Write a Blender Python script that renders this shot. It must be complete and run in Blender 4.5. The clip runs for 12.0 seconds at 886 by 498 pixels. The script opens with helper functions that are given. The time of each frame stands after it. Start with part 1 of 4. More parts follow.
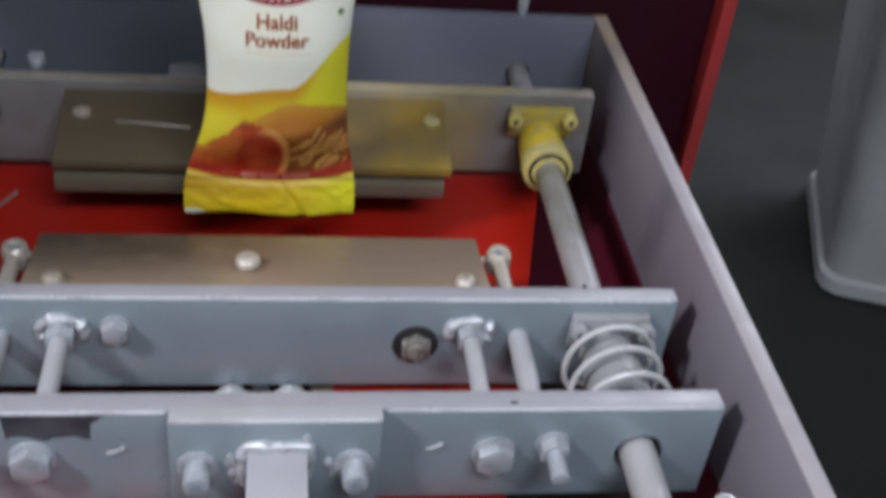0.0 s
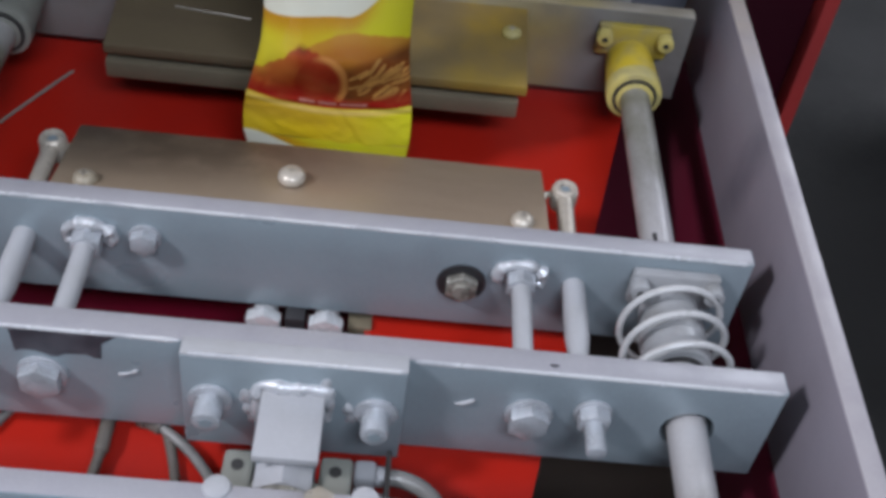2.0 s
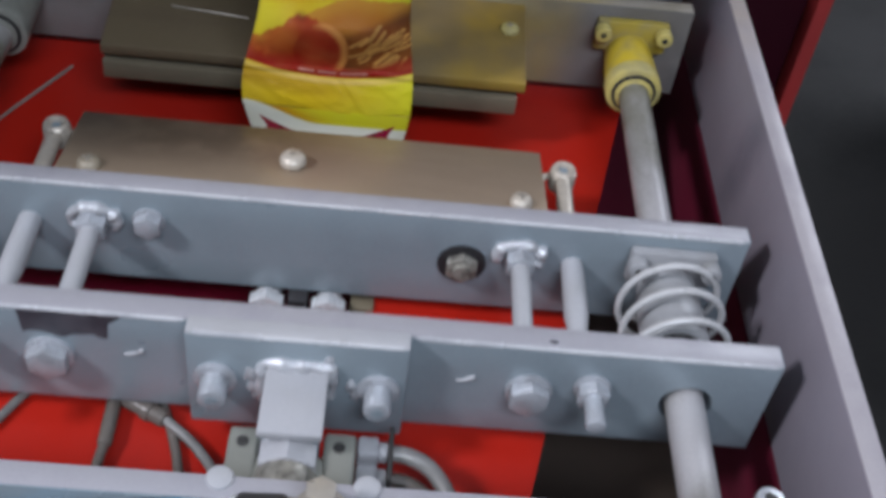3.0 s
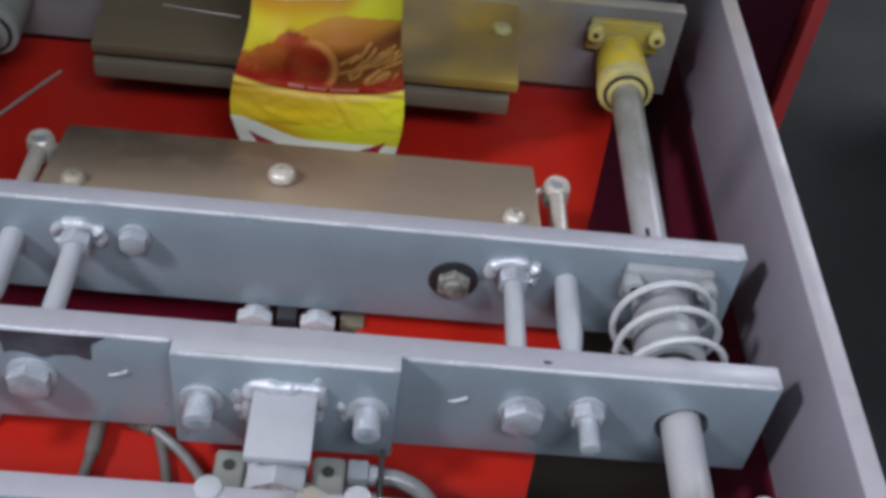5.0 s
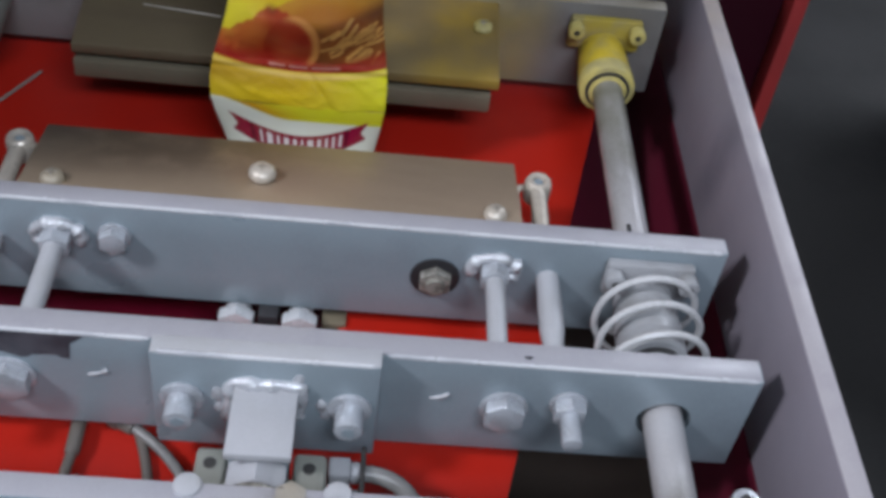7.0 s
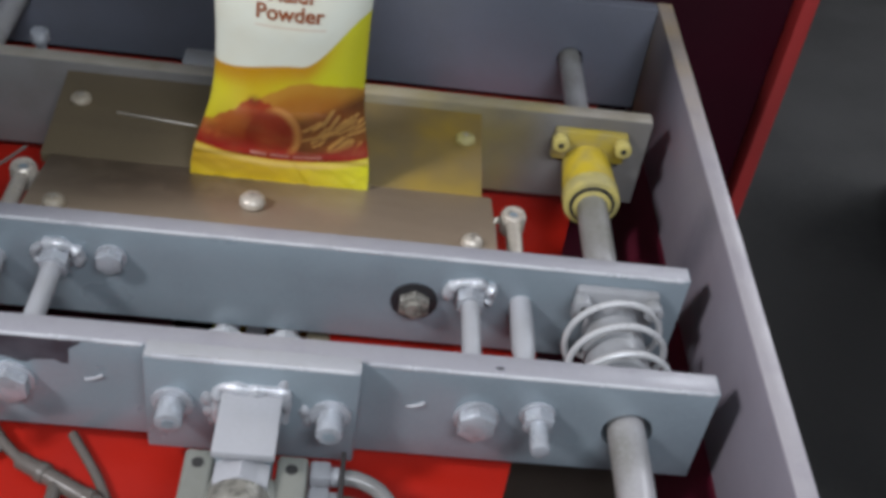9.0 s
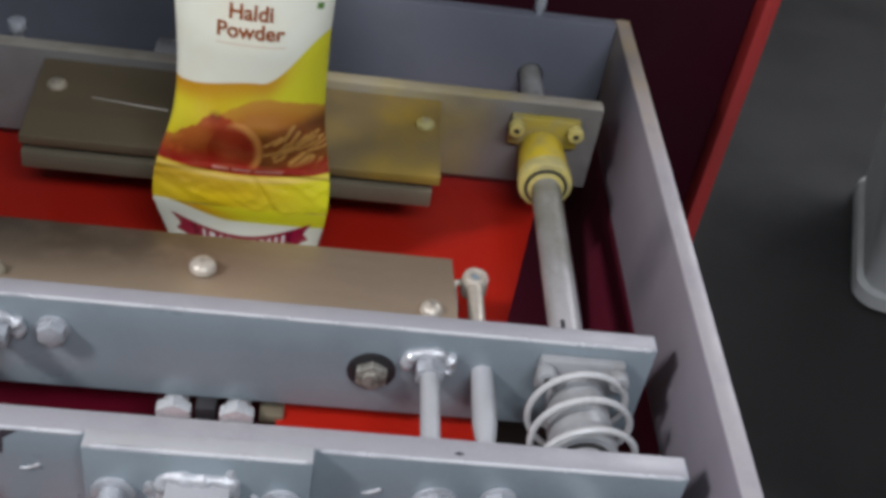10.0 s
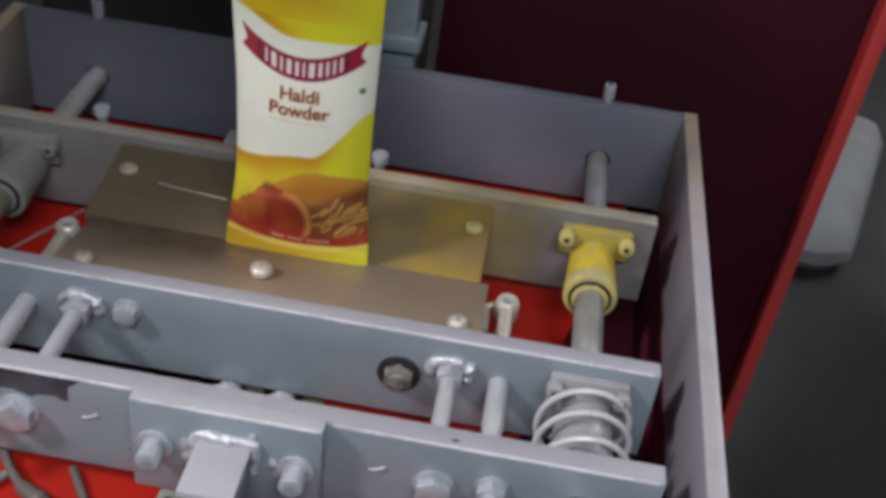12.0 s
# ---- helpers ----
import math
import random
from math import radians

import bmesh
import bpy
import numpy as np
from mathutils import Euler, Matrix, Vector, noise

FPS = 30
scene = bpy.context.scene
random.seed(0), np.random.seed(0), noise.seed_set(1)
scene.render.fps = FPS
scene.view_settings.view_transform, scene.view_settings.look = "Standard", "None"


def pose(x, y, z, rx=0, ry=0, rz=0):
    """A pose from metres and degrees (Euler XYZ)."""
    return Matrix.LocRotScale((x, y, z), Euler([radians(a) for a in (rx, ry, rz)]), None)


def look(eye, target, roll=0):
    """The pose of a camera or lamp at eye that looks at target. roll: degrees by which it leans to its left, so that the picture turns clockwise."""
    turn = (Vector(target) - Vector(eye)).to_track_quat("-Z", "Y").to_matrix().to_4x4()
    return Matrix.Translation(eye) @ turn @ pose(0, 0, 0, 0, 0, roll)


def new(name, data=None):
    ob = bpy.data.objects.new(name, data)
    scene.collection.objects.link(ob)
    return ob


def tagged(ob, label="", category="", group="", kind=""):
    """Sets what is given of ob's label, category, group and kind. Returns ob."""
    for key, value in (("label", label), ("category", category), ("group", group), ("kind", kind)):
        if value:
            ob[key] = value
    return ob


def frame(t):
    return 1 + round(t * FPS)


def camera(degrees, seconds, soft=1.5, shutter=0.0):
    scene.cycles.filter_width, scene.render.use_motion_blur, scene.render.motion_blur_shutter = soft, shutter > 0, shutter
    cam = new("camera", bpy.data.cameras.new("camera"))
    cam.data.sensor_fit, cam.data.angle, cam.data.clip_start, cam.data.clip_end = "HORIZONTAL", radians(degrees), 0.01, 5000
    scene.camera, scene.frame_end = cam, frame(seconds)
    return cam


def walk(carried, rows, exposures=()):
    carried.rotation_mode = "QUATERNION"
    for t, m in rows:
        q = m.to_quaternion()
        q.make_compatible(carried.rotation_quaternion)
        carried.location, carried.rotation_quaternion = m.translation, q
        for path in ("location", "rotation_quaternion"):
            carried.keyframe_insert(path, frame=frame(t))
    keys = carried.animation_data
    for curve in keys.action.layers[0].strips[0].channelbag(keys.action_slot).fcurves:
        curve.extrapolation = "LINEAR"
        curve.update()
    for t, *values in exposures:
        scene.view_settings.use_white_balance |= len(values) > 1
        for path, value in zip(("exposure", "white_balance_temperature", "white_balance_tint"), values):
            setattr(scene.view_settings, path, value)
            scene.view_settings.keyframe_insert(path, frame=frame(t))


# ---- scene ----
# ---- camera ----
MM = 0.001
cam = camera(42.7, 12.0, 3.9, 0.5)
# seconds, eye in millimetres, degrees down, degrees to the left, roll
ROWS = [
    (0, -1.4, -399.1, 444.8, 37.63, -10.57, 7.23),
    (0.2, 5.6, -383.3, 438.8, 40.90, -11.02, 8.25),
    (0.3, 17.4, -376.1, 434.2, 42.68, -10.69, 8.32),
    (0.4, 22.0, -372.2, 441.0, 43.40, -10.25, 8.34),
    (0.5, 27.4, -365.6, 449.1, 44.05, -8.85, 7.50),
    (1, 38.3, -345.1, 456.0, 43.77, -5.67, 8.20),
    (1.5, 35.8, -335.8, 441.2, 44.91, -4.96, 8.43),
    (2, 30.8, -338.4, 439.2, 44.70, -4.90, 8.91),
    (2.5, 29.7, -333.9, 438.8, 45.08, -4.79, 9.03),
    (3, 31.3, -341.1, 439.9, 45.02, -4.91, 8.39),
    (3.5, 28.1, -339.1, 438.7, 44.67, -5.32, 8.76),
    (5.3, 32.3, -335.5, 436.1, 44.68, -5.38, 8.74),
    (5.5, 31.0, -331.2, 436.3, 44.72, -5.89, 9.74),
    (6, 37.0, -343.3, 437.1, 44.75, -5.27, 8.45),
    (6.5, 32.8, -337.7, 436.4, 44.63, -5.82, 8.93),
    (7, 36.4, -339.0, 433.4, 44.39, -6.11, 8.84),
    (7.2, 36.0, -337.9, 434.4, 44.10, -6.18, 9.01),
    (8.8, 33.3, -328.8, 443.1, 41.76, -6.74, 10.37),
    (9, 40.8, -335.1, 442.0, 40.97, -6.19, 9.60),
    (9.5, 43.4, -340.2, 444.7, 40.29, -6.86, 9.82),
    (10, 47.4, -342.3, 451.5, 40.21, -7.87, 10.61),
    (10.5, 37.6, -355.8, 454.4, 39.33, -6.17, 10.84),
    (11, 47.1, -359.7, 456.0, 39.50, -6.30, 10.34),
    (11.5, 61.3, -360.8, 467.4, 39.70, -3.33, 9.03),
    (11.7, 77.8, -357.8, 459.0, 39.72, -1.57, 9.23),
    (11.8, 86.3, -359.3, 472.3, 38.86, -0.67, 9.56),
    (12, 124.9, -369.5, 473.7, 37.19, 3.25, 7.82),
]
walk(cam, [(t, pose(x * MM, y * MM, z * MM, 90 - down, 0, yaw) @ pose(0, 0, 0, 0, 0, roll))
           for t, x, y, z, down, yaw, roll in ROWS],
     [(0, 0, 6520, 18), (1.5, 0, 6380, 18), (7, 0, 6300, 17), (9, 0, 6600, 16), (12, 0, 6850, 20)])

# ---- light ----
world = bpy.data.worlds.new("world")
scene.world = world
world.use_nodes = True
world.node_tree.nodes["Background"].inputs[0].default_value = (0.55, 0.6, 0.7, 1)
world.node_tree.nodes["Background"].inputs[1].default_value = 0.05


def area_lamp(name, eye, target, power, sx, sy, colour):
    data = bpy.data.lights.new(name, "AREA")
    data.shape, data.size, data.size_y = "RECTANGLE", sx, sy
    data.energy, data.color = power, colour
    ob = new(name, data)
    ob.matrix_world = look(eye, target)
    return ob


# ceiling key lamp over the operator's shoulder; added unseen long fill and far-floor fill
area_lamp("ceiling_lamp_key", (-1.32, -0.6, 1.47), (0, 0.1, 0), 31, 0.26, 0.26, (0.93, 0.965, 1.0))
area_lamp("added_long_fill", (0.35, -1.2, 1.65), (0, 0.1, 0), 31.5, 1.2, 0.3, (0.80, 0.91, 1.0))
area_lamp("added_far_fill", (2.3, 2.6, 1.95), (1.7, 2.6, -0.95), 42, 1.2, 0.3, (0.86, 0.95, 1.0))


# ---- materials ----
def tree_of(name):
    m = bpy.data.materials.new(name)
    m.use_nodes = True
    return m, m.node_tree.nodes, m.node_tree.links, m.node_tree.nodes["Principled BSDF"]


def noise_node(n, l, scale, detail=4.0, stretch=(1, 1, 1)):
    tc, mp, tx = n.new("ShaderNodeTexCoord"), n.new("ShaderNodeMapping"), n.new("ShaderNodeTexNoise")
    mp.inputs["Scale"].default_value = stretch
    tx.inputs["Scale"].default_value, tx.inputs["Detail"].default_value = scale, detail
    l.new(tc.outputs["Object"], mp.inputs["Vector"])
    l.new(mp.outputs["Vector"], tx.inputs["Vector"])
    return tx.outputs["Fac"]


def ramp(n, l, fac, lo, hi, a=0.0, b=1.0):
    r = n.new("ShaderNodeMapRange")
    r.interpolation_type = "SMOOTHSTEP"
    for k, v in ((1, lo), (2, hi), (3, a), (4, b)):
        r.inputs[k].default_value = v
    l.new(fac, r.inputs[0])
    return r.outputs[0]


def mixed(n, l, fac, a, b):
    m = n.new("ShaderNodeMix")
    m.data_type = "RGBA"
    for socket, v in ((m.inputs[0], fac), (m.inputs[6], a), (m.inputs[7], b)):
        if isinstance(v, tuple):
            socket.default_value = (*v, 1)
        elif isinstance(v, float):
            socket.default_value = v
        else:
            l.new(v, socket)
    return m.outputs[2]


def times(n, l, a, b):
    m = n.new("ShaderNodeMath")
    m.operation = "MULTIPLY"
    for socket, v in ((m.inputs[0], a), (m.inputs[1], b)):
        if isinstance(v, float):
            socket.default_value = v
        else:
            l.new(v, socket)
    return m.outputs[0]


def surface(name, colour, rough, metal=0.0, stain=None, fine=900.0, coarse=45.0, bump=0.12, stretch=(1, 1, 1), amount=0.35, dust=None, axis=0, powder=(0.43, 0.32, 0.03)):
    """Paint or metal: coarse blotches, fine grain, worn gloss, and powder in a band along x (from, full, full to, to; in metres)."""
    m, n, l, bsdf = tree_of(name)
    stain = stain or tuple(c * 0.62 for c in colour)
    big, small = noise_node(n, l, coarse, 5, stretch), noise_node(n, l, fine, 3, stretch)
    col = mixed(n, l, times(n, l, ramp(n, l, big, 0.42, 0.72), amount), colour, stain)
    col = mixed(n, l, times(n, l, ramp(n, l, small, 0.35, 0.75), 0.22), col, tuple(min(1, c * 1.3) for c in colour))
    rr = ramp(n, l, big, 0.3, 0.75, rough - 0.08, rough + 0.12)
    if dust:
        tc, sep = n.new("ShaderNodeTexCoord"), n.new("ShaderNodeSeparateXYZ")
        l.new(tc.outputs["Object"], sep.inputs[0])
        up = ramp(n, l, sep.outputs[axis], dust[0], dust[1])
        down = ramp(n, l, sep.outputs[axis], dust[2], dust[3], 1.0, 0.0)
        grain = ramp(n, l, noise_node(n, l, 22, 6), 0.3, 0.7, 0.3, 1.0)
        cover = times(n, l, times(n, l, times(n, l, up, down), grain), dust[4])
        col = mixed(n, l, cover, col, powder)
        mm = n.new("ShaderNodeMath")
        mm.operation, mm.inputs[0].default_value = "SUBTRACT", 1.0
        l.new(cover, mm.inputs[1])
        l.new(times(n, l, mm.outputs[0], float(metal)), bsdf.inputs["Metallic"])
    else:
        bsdf.inputs["Metallic"].default_value = metal
    l.new(col, bsdf.inputs["Base Color"])
    l.new(rr, bsdf.inputs["Roughness"])
    bp = n.new("ShaderNodeBump")
    bp.inputs["Strength"].default_value, bp.inputs["Distance"].default_value = bump, 0.0006
    l.new(small, bp.inputs["Height"])
    l.new(bp.outputs[0], bsdf.inputs["Normal"])
    return m


GREY = surface("grey_enamel", (0.268, 0.322, 0.354), 0.34, 0.2, stain=(0.19, 0.228, 0.255), coarse=14, amount=0.55, bump=0.15)
FRAME = surface("lilac_grey_enamel", (0.255, 0.232, 0.27), 0.45, 0.08, stain=(0.20, 0.183, 0.215), coarse=12, amount=0.6, bump=0.2, dust=(0.17, 0.27, 0.4, 0.5, 0.55), axis=1)


def dark_patch(m, centre, turn, size, colour, amount):
    """A soft dark patch mixed into a surface's colour: centre and half sizes in metres, turned about x."""
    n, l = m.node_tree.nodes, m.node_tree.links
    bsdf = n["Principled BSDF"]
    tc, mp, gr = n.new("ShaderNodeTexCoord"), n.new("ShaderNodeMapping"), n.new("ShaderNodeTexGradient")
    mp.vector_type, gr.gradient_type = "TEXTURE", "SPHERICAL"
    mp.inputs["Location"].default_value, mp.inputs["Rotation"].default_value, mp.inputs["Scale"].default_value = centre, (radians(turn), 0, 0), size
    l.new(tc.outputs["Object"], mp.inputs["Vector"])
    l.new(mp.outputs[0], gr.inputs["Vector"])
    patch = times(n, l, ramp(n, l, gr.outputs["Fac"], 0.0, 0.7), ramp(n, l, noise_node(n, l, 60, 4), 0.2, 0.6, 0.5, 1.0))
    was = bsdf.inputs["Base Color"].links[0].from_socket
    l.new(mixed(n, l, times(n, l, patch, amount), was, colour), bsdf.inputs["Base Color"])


# soft darker upright band on the right side plate
dark_patch(FRAME, (0.252, 0.040, 0.051), 16, (0.05, 0.024, 0.075), (0.14, 0.135, 0.165), 0.65)
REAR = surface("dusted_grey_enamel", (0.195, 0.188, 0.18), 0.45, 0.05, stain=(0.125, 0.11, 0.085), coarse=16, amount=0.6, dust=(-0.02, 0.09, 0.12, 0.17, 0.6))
WHITE = surface("pale_grey_paint", (0.37, 0.373, 0.39), 0.38, 0.0, stain=(0.3, 0.3, 0.29), bump=0.25)
BOLT = surface("painted_bolt", (0.42, 0.44, 0.47), 0.24, 0.25, stain=(0.2, 0.205, 0.215), coarse=120, amount=0.6, bump=0.3)
RODM = surface("guide_rod_paint", (0.40, 0.39, 0.395), 0.42, 0.12, stain=(0.15, 0.145, 0.115), coarse=26, amount=0.85, stretch=(1, 0.5, 1), dust=(0.03, 0.085, 0.14, 0.19, 0.95), axis=1, powder=(0.10, 0.095, 0.05))
JAW = surface("tarnished_steel", (0.335, 0.255, 0.18), 0.36, 0.4, stain=(0.16, 0.117, 0.082), coarse=18, stretch=(0.4, 1.5, 1), bump=0.1)
JAWD = surface("tarnished_dusty_steel", (0.175, 0.135, 0.082), 0.42, 0.35, stain=(0.105, 0.08, 0.052), coarse=22, stretch=(0.4, 1.5, 1), dust=(-0.02, 0.125, 0.14, 0.2, 0.9), powder=(0.37, 0.235, 0.014))
# dark reflection painted into the colour at the block's left rear
dark_patch(JAW, (-0.085, 0.036, 0.052), 0, (0.15, 0.075, 0.09), (0.125, 0.088, 0.06), 0.9)
BARM = surface("greasy_jaw_bar", (0.20, 0.17, 0.115), 0.42, 0.3, stain=(0.12, 0.10, 0.07), coarse=20, stretch=(0.4, 1.5, 1))
DUSTY = surface("dust_coated_screw", (0.33, 0.285, 0.215), 0.45, 0.1, stain=(0.2, 0.165, 0.115), coarse=150, amount=0.8)
# upper faces of the grey plates, coloured paler than their fronts
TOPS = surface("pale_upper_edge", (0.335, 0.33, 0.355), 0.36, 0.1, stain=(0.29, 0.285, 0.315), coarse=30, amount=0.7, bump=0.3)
RESIDUE = surface("dark_rubbed_patch", (0.045, 0.045, 0.055), 0.5, 0.1, stain=(0.09, 0.085, 0.10), coarse=70, amount=0.8)
ZINC = surface("bright_zinc_nut", (0.62, 0.63, 0.64), 0.25, 0.35, coarse=90, bump=0.1)
GRUBBY = surface("oily_screw", (0.33, 0.315, 0.275), 0.35, 0.4, stain=(0.06, 0.055, 0.045), coarse=170, amount=0.9, bump=0.4)
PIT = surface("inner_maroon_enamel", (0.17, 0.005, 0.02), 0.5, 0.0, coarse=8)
EDGED = surface("dusty_upper_edge", (0.34, 0.31, 0.26), 0.45, 0.05, stain=(0.24, 0.21, 0.15), coarse=30, amount=0.8, bump=0.3, dust=(-0.02, 0.09, 0.15, 0.19, 0.6))
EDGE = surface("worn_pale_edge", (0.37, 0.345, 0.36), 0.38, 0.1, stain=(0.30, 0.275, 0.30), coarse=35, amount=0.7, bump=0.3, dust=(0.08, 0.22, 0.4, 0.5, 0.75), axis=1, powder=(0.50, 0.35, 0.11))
POWDERED = surface("pale_powdered_steel", (0.50, 0.42, 0.13), 0.55, 0.0, stain=(0.30, 0.265, 0.13), coarse=60, amount=0.8, bump=0.3)
FLANGE = surface("dusted_flange", (0.42, 0.32, 0.04), 0.55, 0.1, stain=(0.24, 0.225, 0.17), coarse=38, amount=0.9, bump=0.3)
BRASS = surface("powdered_bushing", (0.54, 0.40, 0.025), 0.6, 0.0, stain=(0.27, 0.23, 0.12), coarse=42, amount=0.85, bump=0.3)
RED = surface("red_enamel", (0.36, 0.013, 0.006), 0.42, 0.0, stain=(0.27, 0.013, 0.009), coarse=9, amount=0.6, bump=0.06)
RED.node_tree.nodes["Principled BSDF"].inputs["Specular IOR Level"].default_value = 0.25
# red enamel with the upright panel's shade put into the colour
SHADED_RED = surface("shaded_red_enamel", (0.027, 0.0010, 0.006), 0.62, 0.0, coarse=8, bump=0.05)
SHADED_RED.node_tree.nodes["Principled BSDF"].inputs["Specular IOR Level"].default_value = 0.2
REDEDGE = surface("red_edge_enamel", (0.36, 0.03, 0.028), 0.5, 0.0, coarse=10)
# red of the base's inside, its shade put into the colour
TRAY = surface("shaded_tray_enamel", (0.10, 0.004, 0.018), 0.6, 0.0, coarse=8)
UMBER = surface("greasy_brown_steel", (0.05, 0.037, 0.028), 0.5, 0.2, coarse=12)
DARK = surface("dark_steel", (0.045, 0.043, 0.042), 0.55, 0.3, coarse=14)
WELD = surface("weld_metal", (0.52, 0.535, 0.56), 0.2, 0.35, stain=(0.3, 0.3, 0.31), coarse=160, amount=0.6, bump=0.6)
# rubbed edge, with the bevel's highlight put into a bright colour
WORN_HIGHLIGHT = surface("worn_edge_with_highlight", (0.66, 0.67, 0.69), 0.25, 0.3, stain=(0.34, 0.35, 0.38), coarse=40, amount=0.8, bump=0.4)
# grey enamel darkened by the shade on the rear cross plate
REAR_SHADE = surface("shaded_grey_enamel", (0.152, 0.162, 0.195), 0.42, 0.1, stain=(0.13, 0.135, 0.15), coarse=16, amount=0.6)
BLACK = surface("black_gap_and_residue", (0.02, 0.019, 0.021), 0.6, 0.0, coarse=120)
CHROME = surface("chromed_rod", (0.42, 0.42, 0.44), 0.16, 1.0, coarse=30, bump=0.02)
CREAM = surface("cream_casting", (0.225, 0.228, 0.2), 0.5, 0.1, coarse=60, bump=0.3)
CASTING = surface("grey_cast_bushing", (0.33, 0.335, 0.345), 0.4, 0.15, stain=(0.22, 0.22, 0.21), coarse=60, amount=0.6, bump=0.3)
BEIGE = surface("nickel_fitting", (0.46, 0.42, 0.36), 0.35, 0.5, coarse=90)
HOSE = surface("grey_hose", (0.11, 0.095, 0.082), 0.35, 0.0, coarse=30)
TUBE = surface("clear_grey_tube", (0.19, 0.188, 0.18), 0.22, 0.0, stain=(0.085, 0.083, 0.078), coarse=40, amount=0.7)
BLUE = surface("blue_hose", (0.02, 0.30, 0.52), 0.3, 0.0, coarse=30)
SCREW = surface("zinc_screw", (0.50, 0.45, 0.38), 0.35, 0.3, coarse=200)
SPRING = surface("spring_wire", (0.5, 0.5, 0.5), 0.32, 0.1, coarse=90)
PALE = surface("pale_grey_plastic", (0.62, 0.63, 0.62), 0.45, 0.0, stain=(0.36, 0.37, 0.36), coarse=5, amount=0.7, bump=0.05)
SACK = surface("pale_sack_patch", (0.24, 0.255, 0.255), 0.8, 0.0, stain=(0.2, 0.21, 0.21), coarse=7, amount=0.8, fine=160, bump=0.3)
CONCRETE = surface("workshop_floor", (0.026, 0.0245, 0.024), 0.6, 0.0, stain=(0.011, 0.011, 0.011), coarse=2.2, fine=60, amount=0.9)
WALL = surface("workshop_wall", (0.62, 0.62, 0.62), 0.8, 0.0, coarse=2, fine=60)


def printed_film():
    m, n, l, bsdf = tree_of("printed_film")
    at = n.new("ShaderNodeAttribute")
    at.attribute_name = "print"
    tint = ramp(n, l, noise_node(n, l, 55, 3), 0.3, 0.75)
    l.new(mixed(n, l, times(n, l, tint, 0.10), at.outputs["Color"], (0.5, 0.33, 0.1)), bsdf.inputs["Base Color"])
    bsdf.inputs["Roughness"].default_value = 0.26
    bp = n.new("ShaderNodeBump")
    bp.inputs["Strength"].default_value, bp.inputs["Distance"].default_value = 0.35, 0.0012
    l.new(noise_node(n, l, 70, 2, (1, 1, 0.6)), bp.inputs["Height"])
    l.new(bp.outputs[0], bsdf.inputs["Normal"])
    return m


FILM = printed_film()
INK = surface("brown_ink", (0.24, 0.055, 0.010), 0.4, 0.0, coarse=200)

# ---- building ----
ORG = {}


def thing(name, at, label, category, group="", kind=""):
    """A top-level Empty at its base, in millimetres."""
    ob = new(name)
    ob.empty_display_size = 0.02
    ob.location = Vector(at) * MM
    ORG[ob.name] = Vector(at)
    return tagged(ob, label, category, group, kind)


def part(name, bm, mat, parent=None, label="", smooth=True):
    org = ORG[parent.name] if parent else Vector((0, 0, 0))
    for v in bm.verts:
        v.co = (v.co - org) * MM
    bmesh.ops.recalc_face_normals(bm, faces=bm.faces)
    me = bpy.data.meshes.new(name)
    bm.to_mesh(me)
    bm.free()
    me.materials.append(mat)
    if smooth:
        me.shade_smooth()
        me.set_sharp_from_angle(angle=radians(35))
    ob = new(name, me)
    if parent:
        ob.parent = parent
        ORG[ob.name] = org
    if label:
        tagged(ob, label)
    return ob


def structure(name, bm, mat, label, category):
    return tagged(part(name, bm, mat), label, category, kind="structure")


def box(bm, x0, x1, y0, y1, z0, z1, bevel=0.8, seg=2):
    got = bmesh.ops.create_cube(bm, size=1)["verts"]
    for v in got:
        v.co = Vector(((x0 + x1) / 2 + v.co.x * (x1 - x0), (y0 + y1) / 2 + v.co.y * (y1 - y0), (z0 + z1) / 2 + v.co.z * (z1 - z0)))
    if bevel:
        bmesh.ops.bevel(bm, geom=list({e for v in got for e in v.link_edges}), offset=bevel, segments=seg, profile=0.5, affect="EDGES")
    return bm


def rod(bm, a, b, r, seg=24, r2=None, bevel=0.0):
    a, b = Vector(a), Vector(b)
    d = b - a
    m = Matrix.Translation((a + b) / 2) @ d.to_track_quat("Z", "Y").to_matrix().to_4x4()
    got = bmesh.ops.create_cone(bm, cap_ends=True, segments=seg, radius1=r, radius2=r if r2 is None else r2, depth=d.length, matrix=m)["verts"]
    if bevel:
        edges = {e for v in got for e in v.link_edges if len(e.link_faces) == 2 and any(len(f.verts) > 4 for f in e.link_faces)}
        bmesh.ops.bevel(bm, geom=list(edges), offset=bevel, segments=2, profile=0.5, affect="EDGES")
    return bm


def hexhead(bm, a, b, r):
    rod(bm, a, b, r, 6, bevel=r * 0.1)
    return bm


def sweep(bm, pts, r, seg=10):
    pts = [Vector(p) for p in pts]
    rings, last = [], None
    for i, p in enumerate(pts):
        t = (pts[min(i + 1, len(pts) - 1)] - pts[max(i - 1, 0)]).normalized()
        side = (last - t * last.dot(t)).normalized() if last else t.orthogonal().normalized()
        last = side
        other = t.cross(side)
        rings.append([bm.verts.new(p + (side * math.cos(2 * math.pi * k / seg) + other * math.sin(2 * math.pi * k / seg)) * r) for k in range(seg)])
    for a, b in zip(rings, rings[1:]):
        for k in range(seg):
            bm.faces.new((a[k], a[(k + 1) % seg], b[(k + 1) % seg], b[k]))
    bm.faces.new(rings[0])
    bm.faces.new(rings[-1])
    return bm


